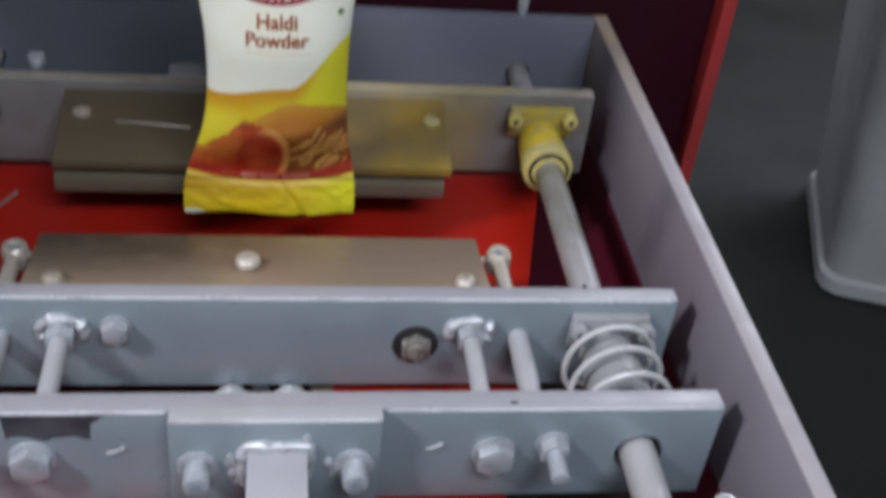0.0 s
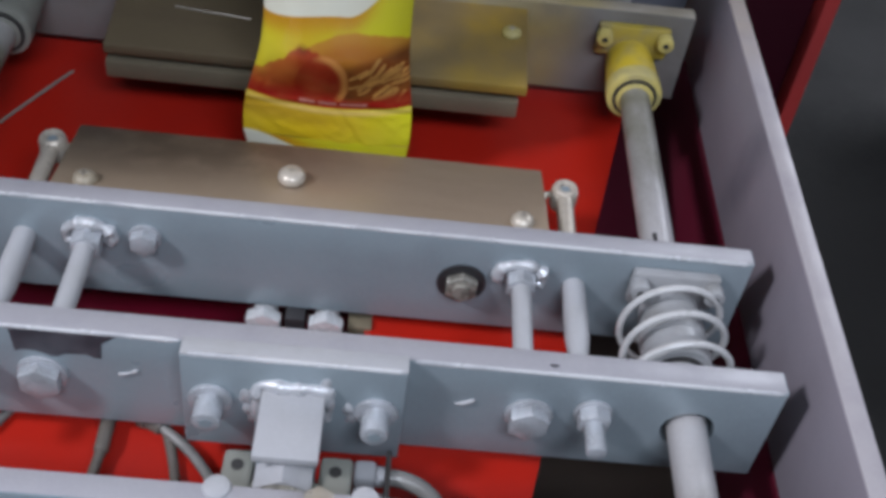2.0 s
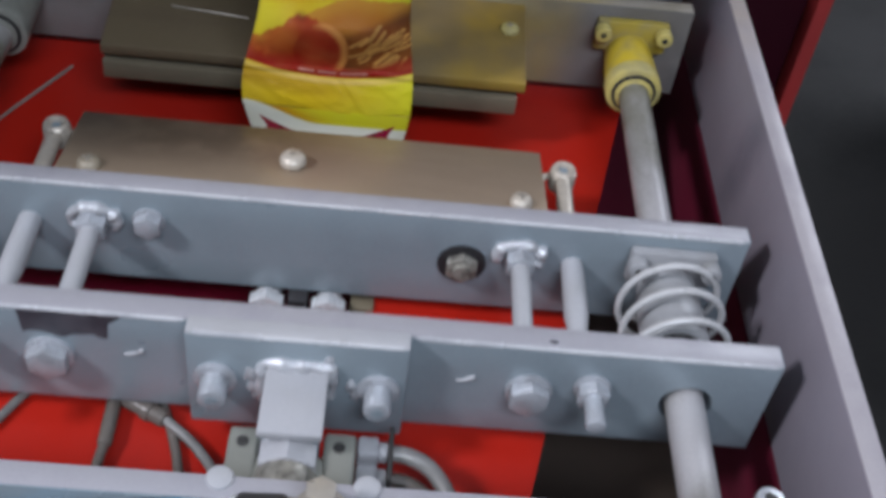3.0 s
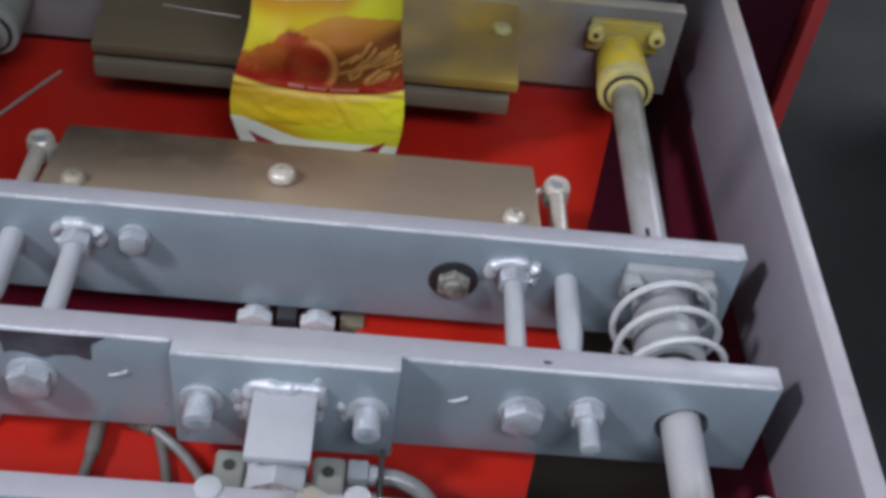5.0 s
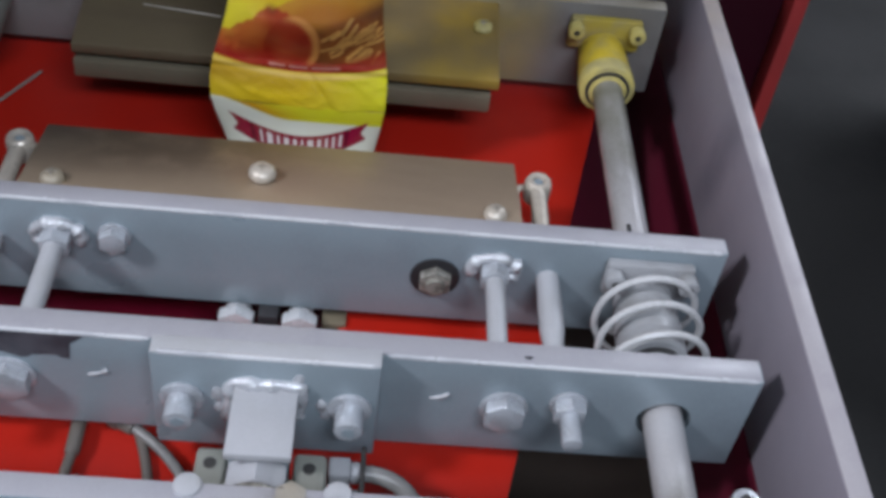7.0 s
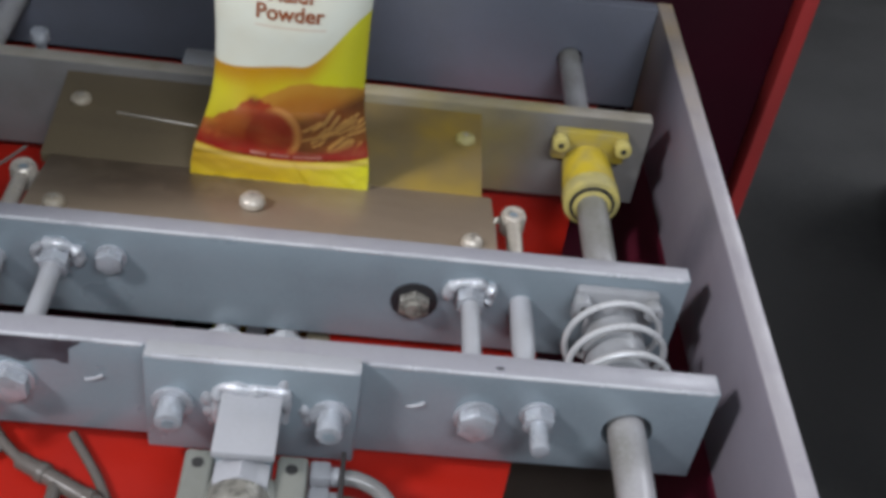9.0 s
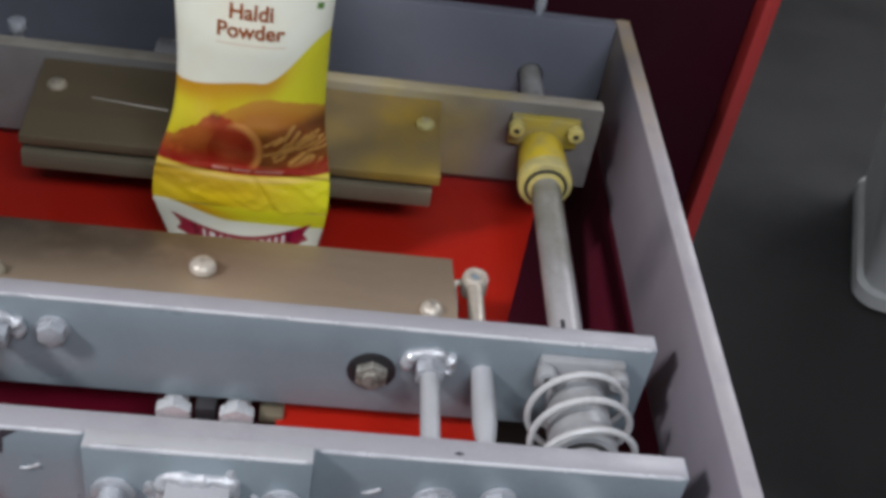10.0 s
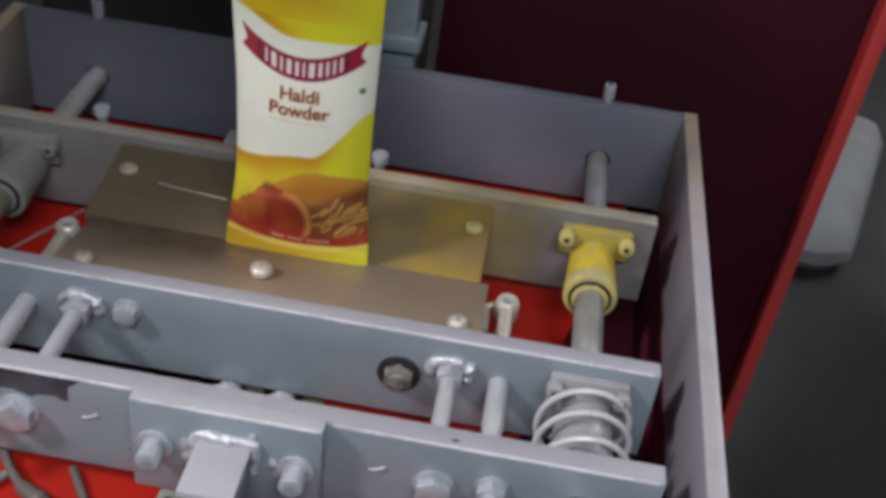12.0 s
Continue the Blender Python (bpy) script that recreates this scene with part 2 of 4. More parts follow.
def curve_pts(ctrl, steps=10):
    """A smooth line through the control points."""
    c = [Vector(p) for p in ctrl]
    c = [c[0] * 2 - c[1]] + c + [c[-1] * 2 - c[-2]]
    out = []
    for i in range(1, len(c) - 2):
        for k in range(steps):
            t = k / steps
            out.append(0.5 * ((2 * c[i]) + (c[i + 1] - c[i - 1]) * t + (2 * c[i - 1] - 5 * c[i] + 4 * c[i + 1] - c[i + 2]) * t * t
                              + (3 * c[i] - 3 * c[i + 1] + c[i + 2] - c[i - 1]) * t ** 3))
    return out + [c[-2]]


def plate(bm, x0, x1, z0, z1, y0, y1, holes=(), bevel=0.8):
    """An upright plate across x, with round holes through it."""
    edges = []

    def loop(pts):
        vs = [bm.verts.new((x, y0, z)) for x, z in pts]
        es = [bm.edges.new((vs[i], vs[(i + 1) % len(vs)])) for i in range(len(vs))]
        edges.extend(es)
        return vs
    outer = loop([(x0, z0), (x1, z0), (x1, z1), (x0, z1)])
    for hx, hz, hr in holes:
        loop([(hx + hr * math.cos(k * math.pi / 12), hz + hr * math.sin(k * math.pi / 12)) for k in range(24)])
    faces = [f for f in bmesh.ops.triangle_fill(bm, use_beauty=True, edges=edges)["geom"] if isinstance(f, bmesh.types.BMFace)]
    got = bmesh.ops.extrude_face_region(bm, geom=faces)["geom"]
    for v in got:
        if isinstance(v, bmesh.types.BMVert):
            v.co.y = y1
    rim = []
    for e in bm.edges:
        a, b = e.verts
        if len(e.link_faces) == 2 and e.calc_face_angle(0) > 1.0:
            if all(abs(v.co.x - x0) < 1e-4 or abs(v.co.x - x1) < 1e-4 for v in (a, b)) and all(abs(v.co.z - z0) < 1e-4 or abs(v.co.z - z1) < 1e-4 for v in (a, b)):
                rim.append(e)
    if bevel and rim:
        bmesh.ops.bevel(bm, geom=rim, offset=bevel, segments=2, profile=0.5, affect="EDGES")
    return bm


B = bmesh.new
RX, RZ = 194.0, -8.0  # right guide rod: distance from the middle, height of the axis
SIDES = {1: RX, -1: -221.0}  # the two guide rods; the left one lies farther out

# ---- the place ----
FLOOR_Z = -950
structure("floor", box(B(), -3000, 3000, -2600, 3000, FLOOR_Z - 60, FLOOR_Z, 0), CONCRETE, "dark worn concrete workshop floor", "floor")
structure("wall_north", box(B(), -3000, 3000, 3000, 3100, FLOOR_Z, 2100, 0), WALL, "plain grey plastered workshop wall", "wall")
structure("wall_south", box(B(), -3000, 3000, -2700, -2600, FLOOR_Z, 2100, 0), WALL, "plain grey plastered workshop wall", "wall")
structure("wall_west", box(B(), -3100, -3000, -2600, 3000, FLOOR_Z, 2100, 0), WALL, "plain grey plastered workshop wall", "wall")
structure("wall_east", box(B(), 3000, 3100, -2600, 3000, FLOOR_Z, 2100, 0), WALL, "plain grey plastered workshop wall", "wall")
structure("ceiling", box(B(), -3000, 3000, -2600, 3000, 2100, 2200, 0), WALL, "plain grey workshop ceiling", "ceiling")

def slotted(bm, x0, x1, y0, y1, z0, z1):
    """A tray with an opening through which the pouches drop."""
    sheet(bm, z0, z1, [((x0, y0), (x1, y0), (x1, y1), (x0, y1)), ((-78, 190), (74, 190), (74, 240), (-78, 240))])
    return bm


def sheet(bm, z0, z1, outlines):
    """A level plate with an outline and cut-outs."""
    edges = []
    for pts in outlines:
        vs = [bm.verts.new((x, y, z0)) for x, y in pts]
        edges += [bm.edges.new((vs[k], vs[(k + 1) % 4])) for k in range(4)]
    faces = [f for f in bmesh.ops.triangle_fill(bm, use_beauty=True, edges=edges)["geom"] if isinstance(f, bmesh.types.BMFace)]
    for v in bmesh.ops.extrude_face_region(bm, geom=faces)["geom"]:
        if isinstance(v, bmesh.types.BMVert):
            v.co.z = z1
    return bm


# the machine's red body below the jaw frame
base = thing("machine_base", (0, 150, FLOOR_Z), "red enamelled sheet-metal machine base under the jaw frame", "machine base")
for sx in (-1, 1):
    part("side_panel", box(B(), *((252, 263.5) if sx > 0 else (-290.5, -279)), -104, 440, FLOOR_Z, -47, 1), TRAY, base, "side panel with the inner shade painted in dark red")
part("front_panel", box(B(), -278, 251, -104, -90, FLOOR_Z, -47, 1), RED, base)
part("back_panel", box(B(), -278, 251, 428, 440, FLOOR_Z, -47, 1), SHADED_RED, base)
part("rear_tray", slotted(B(), -278, 251, 189, 427, -150, -140), TRAY, base, "tray inside the base, shade put into its dark red")
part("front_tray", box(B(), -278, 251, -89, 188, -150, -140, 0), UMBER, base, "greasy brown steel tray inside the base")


def skew_deck(bm, y0, y1, z0, z1):
    """A deck whose right edge runs askew to the guide rods, with openings for the pouches and behind the rear jaw."""
    # rear opening added to leave the deck dark behind the rear jaw
    return sheet(bm, z0, z1, [((-278, y0), (127 + 0.235 * y0, y0), (127 + 0.235 * y1, y1), (-278, y1)), ((-78, 190), (74, 190), (74, 240), (-78, 240)),
                              ((-238, 68), (30, 68), (30, 160), (-238, 160)), ((-266, 338), (96, 338), (96, 414), (-266, 414))])


part("deck", skew_deck(B(), -89, 427, -62, -54), RED, base, "bright red deck plate with a slot below the jaws")

# pan added so that the front opening shows dark maroon
part("inner_pan", box(B(), -245, 40, 40, 170, -112, -102, 1), PIT, base, "added dark maroon pan below the opening in the deck")

# upright back panel with a folded edge
back = thing("back_panel", (150, 430, FLOOR_Z), "upright red panel of the machine, shade put into its dark colour, with bright red folded edge", "panel")


def leaning(bm, x0, x1, z0, z1, y, t, bevel=1.0):
    box(bm, x0, x1, y, y + t, z0, z1, bevel)
    for v in bm.verts:
        v.co.y += 0.2 * v.co.z if v.co.z > -330 else -66
        v.co.x += 0.08 * v.co.z * (v.co.x > 300)
    return bm


part("sheet", leaning(B(), 46, 388, -330, 900, 512, 12), SHADED_RED, back)
part("sheet_foot", box(B(), 40, 361, 446, 458, FLOOR_Z, -331, 1), SHADED_RED, back)
part("folded_edge", leaning(B(), 389, 402, -330, 900, 492, 32, 2), REDEDGE, back, "bright red folded edge")
part("grey_cheek", leaning(B(), -330, 34, -330, 900, 560, 10), DARK, back, "dark grey rear cover")
part("cover_foot", box(B(), -330, 34, 494, 504, FLOOR_Z, -331, 1), DARK, back)
# added unseen shelf, outlined to shade the jaws' rear and left
bm = B()
shelf = [(-1000, -38), (-380, -38), (-195, 250), (-176, 250), (-176, 112), (-72, 112), (-72, 250), (2, 250), (2, 640), (-1000, 640)]
lower, upper = [[bm.verts.new((x, y, z)) for x, y in shelf] for z in (320, 332)]
bm.faces.new(lower[::-1])
bm.faces.new(upper)
for k in range(len(shelf)):
    j = (k + 1) % len(shelf)
    bm.faces.new((lower[k], lower[j], upper[j], upper[k]))
part("shade_shelf", bm, GREY, back, "unseen grey steel shelf with a tongue, added above the jaws to shade them")
post = thing("upright_post", (14, 470, FLOOR_Z), "grey square steel post behind the rear frame plate", "post")
part("tube", box(B(), 6, 33, 456, 484, FLOOR_Z, 900, 2), GREY, post)
part("collar", box(B(), 1, 38, 450, 490, 40, 52, 1.5), GREY, post)

# a tapered bin, and a sack shape added for a pale patch on the workshop floor behind the machine
def rounded_ring(half_x, half_y, r, n=8):
    """Points of a rectangle with round corners."""
    out = []
    for k, (sx, sy) in enumerate(((1, 1), (-1, 1), (-1, -1), (1, -1))):
        for i in range(n + 1):
            a = math.pi / 2 * (k + i / n)
            out.append((sx * (half_x - r) + r * math.cos(a), sy * (half_y - r) + r * math.sin(a)))
    return out


def loft(bm, at, turn, levels):
    """Skins level rings: half sizes, corner radius and height of each."""
    m = Matrix.Translation(at) @ Matrix.Rotation(radians(turn), 4, "Z")
    rings = [[bm.verts.new(m @ Vector((x, y, z))) for x, y in rounded_ring(hx, hy, r)] for hx, hy, r, z in levels]
    for a, b in zip(rings, rings[1:]):
        for k in range(len(a)):
            bm.faces.new((a[k], a[(k + 1) % len(a)], b[(k + 1) % len(a)], b[k]))
    bm.faces.new(rings[0][::-1])
    bm.faces.new(rings[-1])
    return bm


AT = (1402, 1372, FLOOR_Z)
store = thing("plastic_bin", AT, "pale grey tapered plastic bin standing on the dark workshop floor", "bin")
part("body", loft(B(), AT, -17.8, [(262, 205, 50, 42), (276, 219, 55, 150), (300, 240, 60, 330), (350, 290, 66, 720)]), PALE, store)
part("foot_rim", loft(B(), AT, -17.8, [(262, 205, 46, 0), (272, 215, 50, 6), (272, 215, 50, 36), (263, 206, 48, 41.8)]), PALE, store)
part("upper_rim", loft(B(), AT, -17.8, [(352, 292, 66, 720.2), (366, 306, 72, 726), (366, 306, 72, 756), (354, 294, 68, 762)]), PALE, store)

AT = (862, 1935, FLOOR_Z)
sack = thing("pale_patch_sack", AT, "pale grey slack sack shape, added for a pale patch on the workshop floor", "sack")
bm = loft(B(), AT, 73, [(290, 62, 55, 0), (318, 92, 85, 26), (318, 92, 85, 58), (290, 70, 60, 88), (230, 42, 36, 104), (140, 16, 12, 110)])
for v in bm.verts:
    k = math.sin(v.co.y / 47) * math.cos(v.co.x / 39 + 1)
    v.co += Vector((7 * k, 5 * math.sin(v.co.x / 31), (6 + 7 * k) if v.co.z > FLOOR_Z + 20 else 0))
part("body", bm, SACK, sack)

# ---- the jaw frame, fixed ----
frm = thing("jaw_frame", (0, 150, -46), "lilac-grey enamelled steel plate frame that carries two guide rods", "machine frame")
for sx in (-1, 1):
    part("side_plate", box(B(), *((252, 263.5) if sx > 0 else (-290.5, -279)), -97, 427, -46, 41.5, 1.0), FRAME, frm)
    part("top_edge", box(B(), *((252.4, 263.1) if sx > 0 else (-290.1, -279.4)), -96.5, 426.5, 41.3, 42.0, 0.3), EDGE, frm, "paler upper edge of the plate")
part("rear_plate", plate(B(), -278.6, 251.6, -46, 41.5, 415, 427, [(SIDES[1], RZ, 10.1), (SIDES[-1], RZ, 10.1)]), REAR_SHADE, frm, "grey rear cross plate, shade put into its darker colour")
part("front_plate", plate(B(), -278.6, 251.6, -46, 41.5, -96, -84, [(SIDES[1], RZ, 10.1), (SIDES[-1], RZ, 10.1), (0, RZ, 36)]), GREY, frm, "grey front cross plate")
part("top_edge", box(B(), -278.2, 251.2, -95.4, -84.6, 41.3, 42.0, 0.2), TOPS, frm, "paler upper edge of the plate")
for sx in (-1, 1):
    bm = rod(B(), (SIDES[sx], -96, RZ), (SIDES[sx], 292, RZ), 10, 40)
    rod(bm, (SIDES[sx], 292, RZ), (SIDES[sx], 427, RZ), 8.4, 40)
    part("guide_rod", bm, RODM, frm, "pale painted round guide rod with worn stains")
    for x, y, top, r in ((202, -84.5, 54, 6.2), (192, 424, 57, 4.5)):
        bm, x = B(), x if sx > 0 else x - 411
        rod(bm, (x, y, 20), (x, y, 44), 3.4, 14)
        rod(bm, (x, y, 44), (x, y, top), r, 20, bevel=1.0)
        screw = part("set_screw", bm, BOLT, frm)
        part("socket", rod(B(), (x, y, top - 0.2), (x, y, top + 0.3), r * 0.5, 6), DARK, screw)
    bm = B()
    box(bm, SIDES[sx] - 5, SIDES[sx] - 2.5, 122, 132, RZ + 8.0, RZ + 9.6, 0.2)
    part("keyway", bm, BLACK, frm, "short dark slot in the guide rod")


for x in (-22.8, 36.9):
    bm = B()
    rod(bm, (x, -86, 38), (x, -86, 44), 6.0, 22, bevel=2.2)
    part("dome_nut", bm, WHITE, frm)


# ---- bits that repeat ----
def cap_screw(parent, x, y, z, r=8.5, length=17, mat=None, washer=12.5):
    """A socket screw whose head points to the front."""
    bm = B()
    rod(bm, (x, y, z), (x, y - 2.2, z), washer, 24, bevel=0.5)
    rod(bm, (x, y - 2.2, z), (x, y - length, z), r, 24, bevel=1.2)
    s = part("socket_screw", bm, mat or BOLT, parent)
    part("socket", rod(B(), (x, y - length + 0.3, z), (x, y - length - 0.3, z), r * 0.5, 6), GREY, s)
    return s


def hex_bolt(parent, x, y, z, r=11, h=8, shank=0.0, sr=5.0, mat=None):
    bm = B()
    rod(bm, (x, y, z), (x, y - 1.8, z), r * 1.12, 24, bevel=0.4)
    hexhead(bm, (x, y - 1.8, z), (x, y - 1.8 - h, z), r)
    if shank:
        rod(bm, (x, y - h, z), (x, y - h - shank, z), sr, 16, bevel=0.8)
    return part("hex_bolt" if not shank else "stud_and_nut", bm, mat or BOLT, parent)


def pan_screw(parent, x, y, z, r=8, h=6, mat=None):
    bm = B()
    bmesh.ops.create_uvsphere(bm, u_segments=20, v_segments=10, radius=1)
    bmesh.ops.delete(bm, geom=[v for v in bm.verts if v.co.z < -0.01], context="VERTS")
    for v in bm.verts:
        v.co = Vector((x + v.co.x * r, y + v.co.y * r, z + 1.5 + v.co.z * h))
    rod(bm, (x, y, z), (x, y, z + 1.6), r, 20)
    s = part("pan_screw", bm, mat or SCREW, parent)
    bm = B()
    box(bm, x - 2.6, x + 2.6, y - 0.6, y + 0.6, z + h + 0.9, z + h + 1.75, 0)
    box(bm, x - 0.6, x + 0.6, y - 2.6, y + 2.6, z + h + 0.9, z + h + 1.75, 0)
    part("cross_slot", bm, BEIGE, s)


def bushing(parent, x, y, mat, length, r, wide, flange=None, end=None):
    """A flanged linear bushing in front of a carrier plate."""
    part("bushing_flange", box(B(), x - wide, x + wide, y - 7, y, RZ + 2, RZ + 26, 2.5), flange or mat, parent)
    bm = B()
    rod(bm, (x, y - length + 12, RZ), (x, y - 6.8, RZ), r * 0.97, 40, r * 0.87)
    for g in (0.25, 0.5, 0.75) if mat is CASTING else ():
        yg = y - 7 - (length - 20) * g
        rod(bm, (x, yg + 1.6, RZ), (x, yg - 1.6, RZ), r * (0.90 + 0.09 * g), 40, bevel=0.6)
    sleeve = part("bushing_sleeve", bm, mat, parent)
    part("end_collar", rod(B(), (x, y - length + 12.2, RZ), (x, y - length, RZ), r, 40, bevel=1.2), end or mat, sleeve)
    # dark disc painted for the shade in the sleeve's open end
    bm = B()
    rod(bm, (x, y - length - 0.2, RZ), (x, y - length - 1.2, RZ), r * 0.8, 40)
    part("recess_disc", bm, DARK, sleeve, "dark disc standing for the shaded recess in the bushing end")
    bm = B()
    rod(bm, (x, y - length - 1.3, RZ), (x, y - length - 3, RZ), r * 0.68, 40, bevel=0.5)
    part("lip_ring", bm, end or mat, sleeve)
    for dx in (-wide + 4, wide - 4):
        bm = B()
        rod(bm, (x + dx, y - 7, RZ + 19), (x + dx, y - 15, RZ + 19), 5.6, 18, bevel=0.8)
        s = part("flange_screw", bm, end or mat, parent)
        part("socket", rod(B(), (x + dx, y - 14.6, RZ + 19), (x + dx, y - 15.2, RZ + 19), 2.3, 6), DARK, s)


def lumpy(bm, pts, radius, seed, seg=12, vary=(0.55, 1.3)):
    """A bead of uneven thickness along a line."""
    rnd = random.Random(seed)
    fine = curve_pts(pts, 3)
    knots = [rnd.uniform(*vary) for _ in range(len(fine) // 3 + 3)]
    sweep(bm, fine, 1.0, seg)
    bm.verts.ensure_lookup_table()
    for i, p in enumerate(fine):
        k, t = divmod(i / 3, 1)
        r = radius * (knots[int(k)] * (1 - t) + knots[int(k) + 1] * t)
        if i in (0, len(fine) - 1):
            r *= 0.5
        for v in bm.verts[i * seg:(i + 1) * seg]:
            v.co = p + (v.co - p) * r
    return bm


def weld_bead(parent, x0, x1, z0, z1, y, r=4.0):
    pts = []
    for (ax, az), (bx, bz) in zip(((x0, z0), (x0, z1), (x1, z1)), ((x0, z1), (x1, z1), (x1, z0))):
        k = max(3, int(math.hypot(bx - ax, bz - az) / 4.5))
        pts += [(ax + (bx - ax) * i / k, y, az + (bz - az) * i / k) for i in range(k)]
    bm = lumpy(B(), [(x + 0.8 * math.sin(i * 2.1), yy, z + 0.8 * math.cos(i * 1.7)) for i, (x, yy, z) in enumerate(pts)], r, 5)
    return part("weld_bead", bm, WELD, parent, "lumpy painted weld bead")


def worn_highlight_edge(parent, x0, x1, y, z, r, seed):
    """A plate's rubbed upper edge, highlight painted in, with bare patches of uneven width."""
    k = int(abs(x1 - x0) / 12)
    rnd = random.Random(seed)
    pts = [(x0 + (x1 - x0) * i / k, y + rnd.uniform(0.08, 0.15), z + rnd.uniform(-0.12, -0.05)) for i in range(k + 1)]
    part("worn_highlight_edge", lumpy(B(), pts, r, seed, 8, (0.9, 1.06)), WORN_HIGHLIGHT, parent, "rubbed upper edge with its highlight painted in")


# ---- push plate, driven by the air cylinder ----
push = thing("push_plate", (0, 6, -40), "grey enamelled push plate with bolted centre bracket, on guide rods", "machine plate")
part("carrier_plate", plate(B(), -262, 235, -40, 27, 0, 14, [(SIDES[1], RZ + 1, 13.6), (SIDES[-1], RZ + 1, 13.6)], 1.0), GREY, push)
part("top_edge", box(B(), -261.4, 234.4, 0.8, 13.6, 26.8, 27.4, 0.2), TOPS, push, "paler upper edge of the plate")
bm = B()
box(bm, -53, 52.5, -10.5, -0.3, -37, 30, 1.2)
part("bracket_plate", bm, GREY, push)
part("bracket_cap", box(B(), -52.6, 52.2, -10.2, 0.0, 30, 31.2, 0.4), WHITE, push)
part("clevis_tube", box(B(), -13.6, 13.6, -44, -10.6, -19, 7.8, 1.0), GREY, push)
part("clevis_plate", box(B(), -14.6, 15.2, -50, -10.6, 8, 13, 0.8), WHITE, push, "pale welded plate over the clevis")
worn_highlight_edge(push, -261, -54, 0.9, 26.3, 1.35, 11)
worn_highlight_edge(push, 54, 234, 0.9, 26.3, 1.35, 12)
worn_highlight_edge(push, -52, 52, -9.3, 30.2, 1.5, 13)
for i, (x, z, r) in enumerate(((-22.5, 3, 3.4), (-21.5, -6, 2.8), (-20, -13, 2.2), (26, 0, 3.0), (28, -7, 2.6), (15, 17.5, 2.8))):
    bm = B()
    bmesh.ops.create_icosphere(bm, subdivisions=2, radius=1)
    rnd = random.Random(i)
    for v in bm.verts:
        v.co = Vector((x + v.co.x * r * rnd.uniform(0.6, 1.2), -10.6 + v.co.y * r * 0.35, z + v.co.z * r * rnd.uniform(1.2, 2.0)))
    part("weld_spatter", bm, WELD, push, "bright drop of weld spatter")
weld_bead(push, -16, 16.5, -14, 14, -11.3, 3.4)
for x in (-39.3, 39.3):
    cap_screw(push, x, -10.5, 0, 6.8, 15, None, 10.5)
for hx, stx in ((114, 145), (-121, -155)):
    hex_bolt(push, hx, 0, -5, 10.8, 7)
    hex_bolt(push, stx, 0, 1, 8.5, 7, 18, 5.0)
bm = B()
rnd = random.Random(3)
edge = [(-132 + 40 * k / 12, 10 + 1.5 * math.sin(k * 0.9) + rnd.uniform(-0.7, 0.7)) for k in range(13)]
rim = [bm.verts.new((x, -0.25, z)) for x, z in edge] + [bm.verts.new((-91, -0.25, 20)), bm.verts.new((-84, -0.25, 25.8)), bm.verts.new((-133, -0.25, 25.8))]
bm.faces.new(rim)
part("residue_patch", bm, RESIDUE, push, "dark rubbed patch with bare metal")
for x in (-80, 82):
    arc = [(x - 5 + i * 1.9, -0.1, -1.5 + 0.16 * i * i) for i in range(6)]
    part("paint_chip", lumpy(B(), arc, 1.0, int(x) + 90, 8), WHITE, push)
for x, y, w in ((121.5, 4.9, 2.2),):
    bm = B()
    ring = [bm.verts.new((x + w * math.cos(a) * (1 + 0.3 * math.sin(3 * a)), y + 0.45 * w * math.sin(a), 27.55)) for a in np.linspace(0, 2 * math.pi, 14)[:-1]]
    low_ring = [bm.verts.new((v.co.x, v.co.y, 27.2)) for v in ring]
    bm.faces.new(ring)
    bm.faces.new(low_ring[::-1])
    for k in range(13):
        bm.faces.new((ring[k], low_ring[k], low_ring[(k + 1) % 13], ring[(k + 1) % 13]))
    part("edge_nick", bm, RESIDUE, push, "small dark nick in the paint of the edge")
# tie rods from the push plate to the front jaw
for x, r in ((111, 5.3), (-119, 5.5)):
    part("tie_stud", rod(B(), (x, 12, 3), (x, 78, 3), r, 20), WHITE, push)
for x in (141, -154):
    bm = B()
    rod(bm, (x, 68, -3), (x, 94, -3), 6.6, 24, 6.1)
    rod(bm, (x, 50, -3), (x, 68, -3), 6.6, 24)
    rod(bm, (x, 30, -3), (x, 50, -3), 4.2, 24, 6.6)
    rod(bm, (x, 14, -3), (x, 30, -3), 4.2, 24)
    part("spring_pin", bm, WHITE, push)
# cylinder end carried by the bracket
def yoke(bm):
    """A cast U that holds the rod end: two cheeks, a bridge below and rounded shoulders."""
    for a, b in ((-29, -14.5), (15.5, 31)):
        box(bm, a, b, -108, -33, -36, -6.5, 2.5, 3)
        rod(bm, ((a + b) / 2, -33, -20), ((a + b) / 2, -29, -20), 6, 20, bevel=2)
    box(bm, -29, 31, -104, -45, -42, -28, 2)
    rod(bm, (1, -64, -30), (1, -45.5, -30), 29, 40, 26, bevel=4)
    return bm


bm = B()
hexhead(bm, (0, -44.2, RZ), (0, -58, RZ), 15)
part("lock_nut", bm, WHITE, push)
part("piston_rod", rod(B(), (0, -58.2, RZ), (0, -170, RZ), 13, 36), CHROME, push, "bright chromed piston rod with dark reflections")
part("rod_yoke", yoke(B()), CREAM, push, "cream cast yoke around the piston rod")
# dark discs stand for the shade inside the yoke's screw holes
for x in (-22, 23):
    part("yoke_screw_hole", rod(B(), (x, -42, -6.8), (x, -42, -6.1), 3.0, 16), DARK, push)
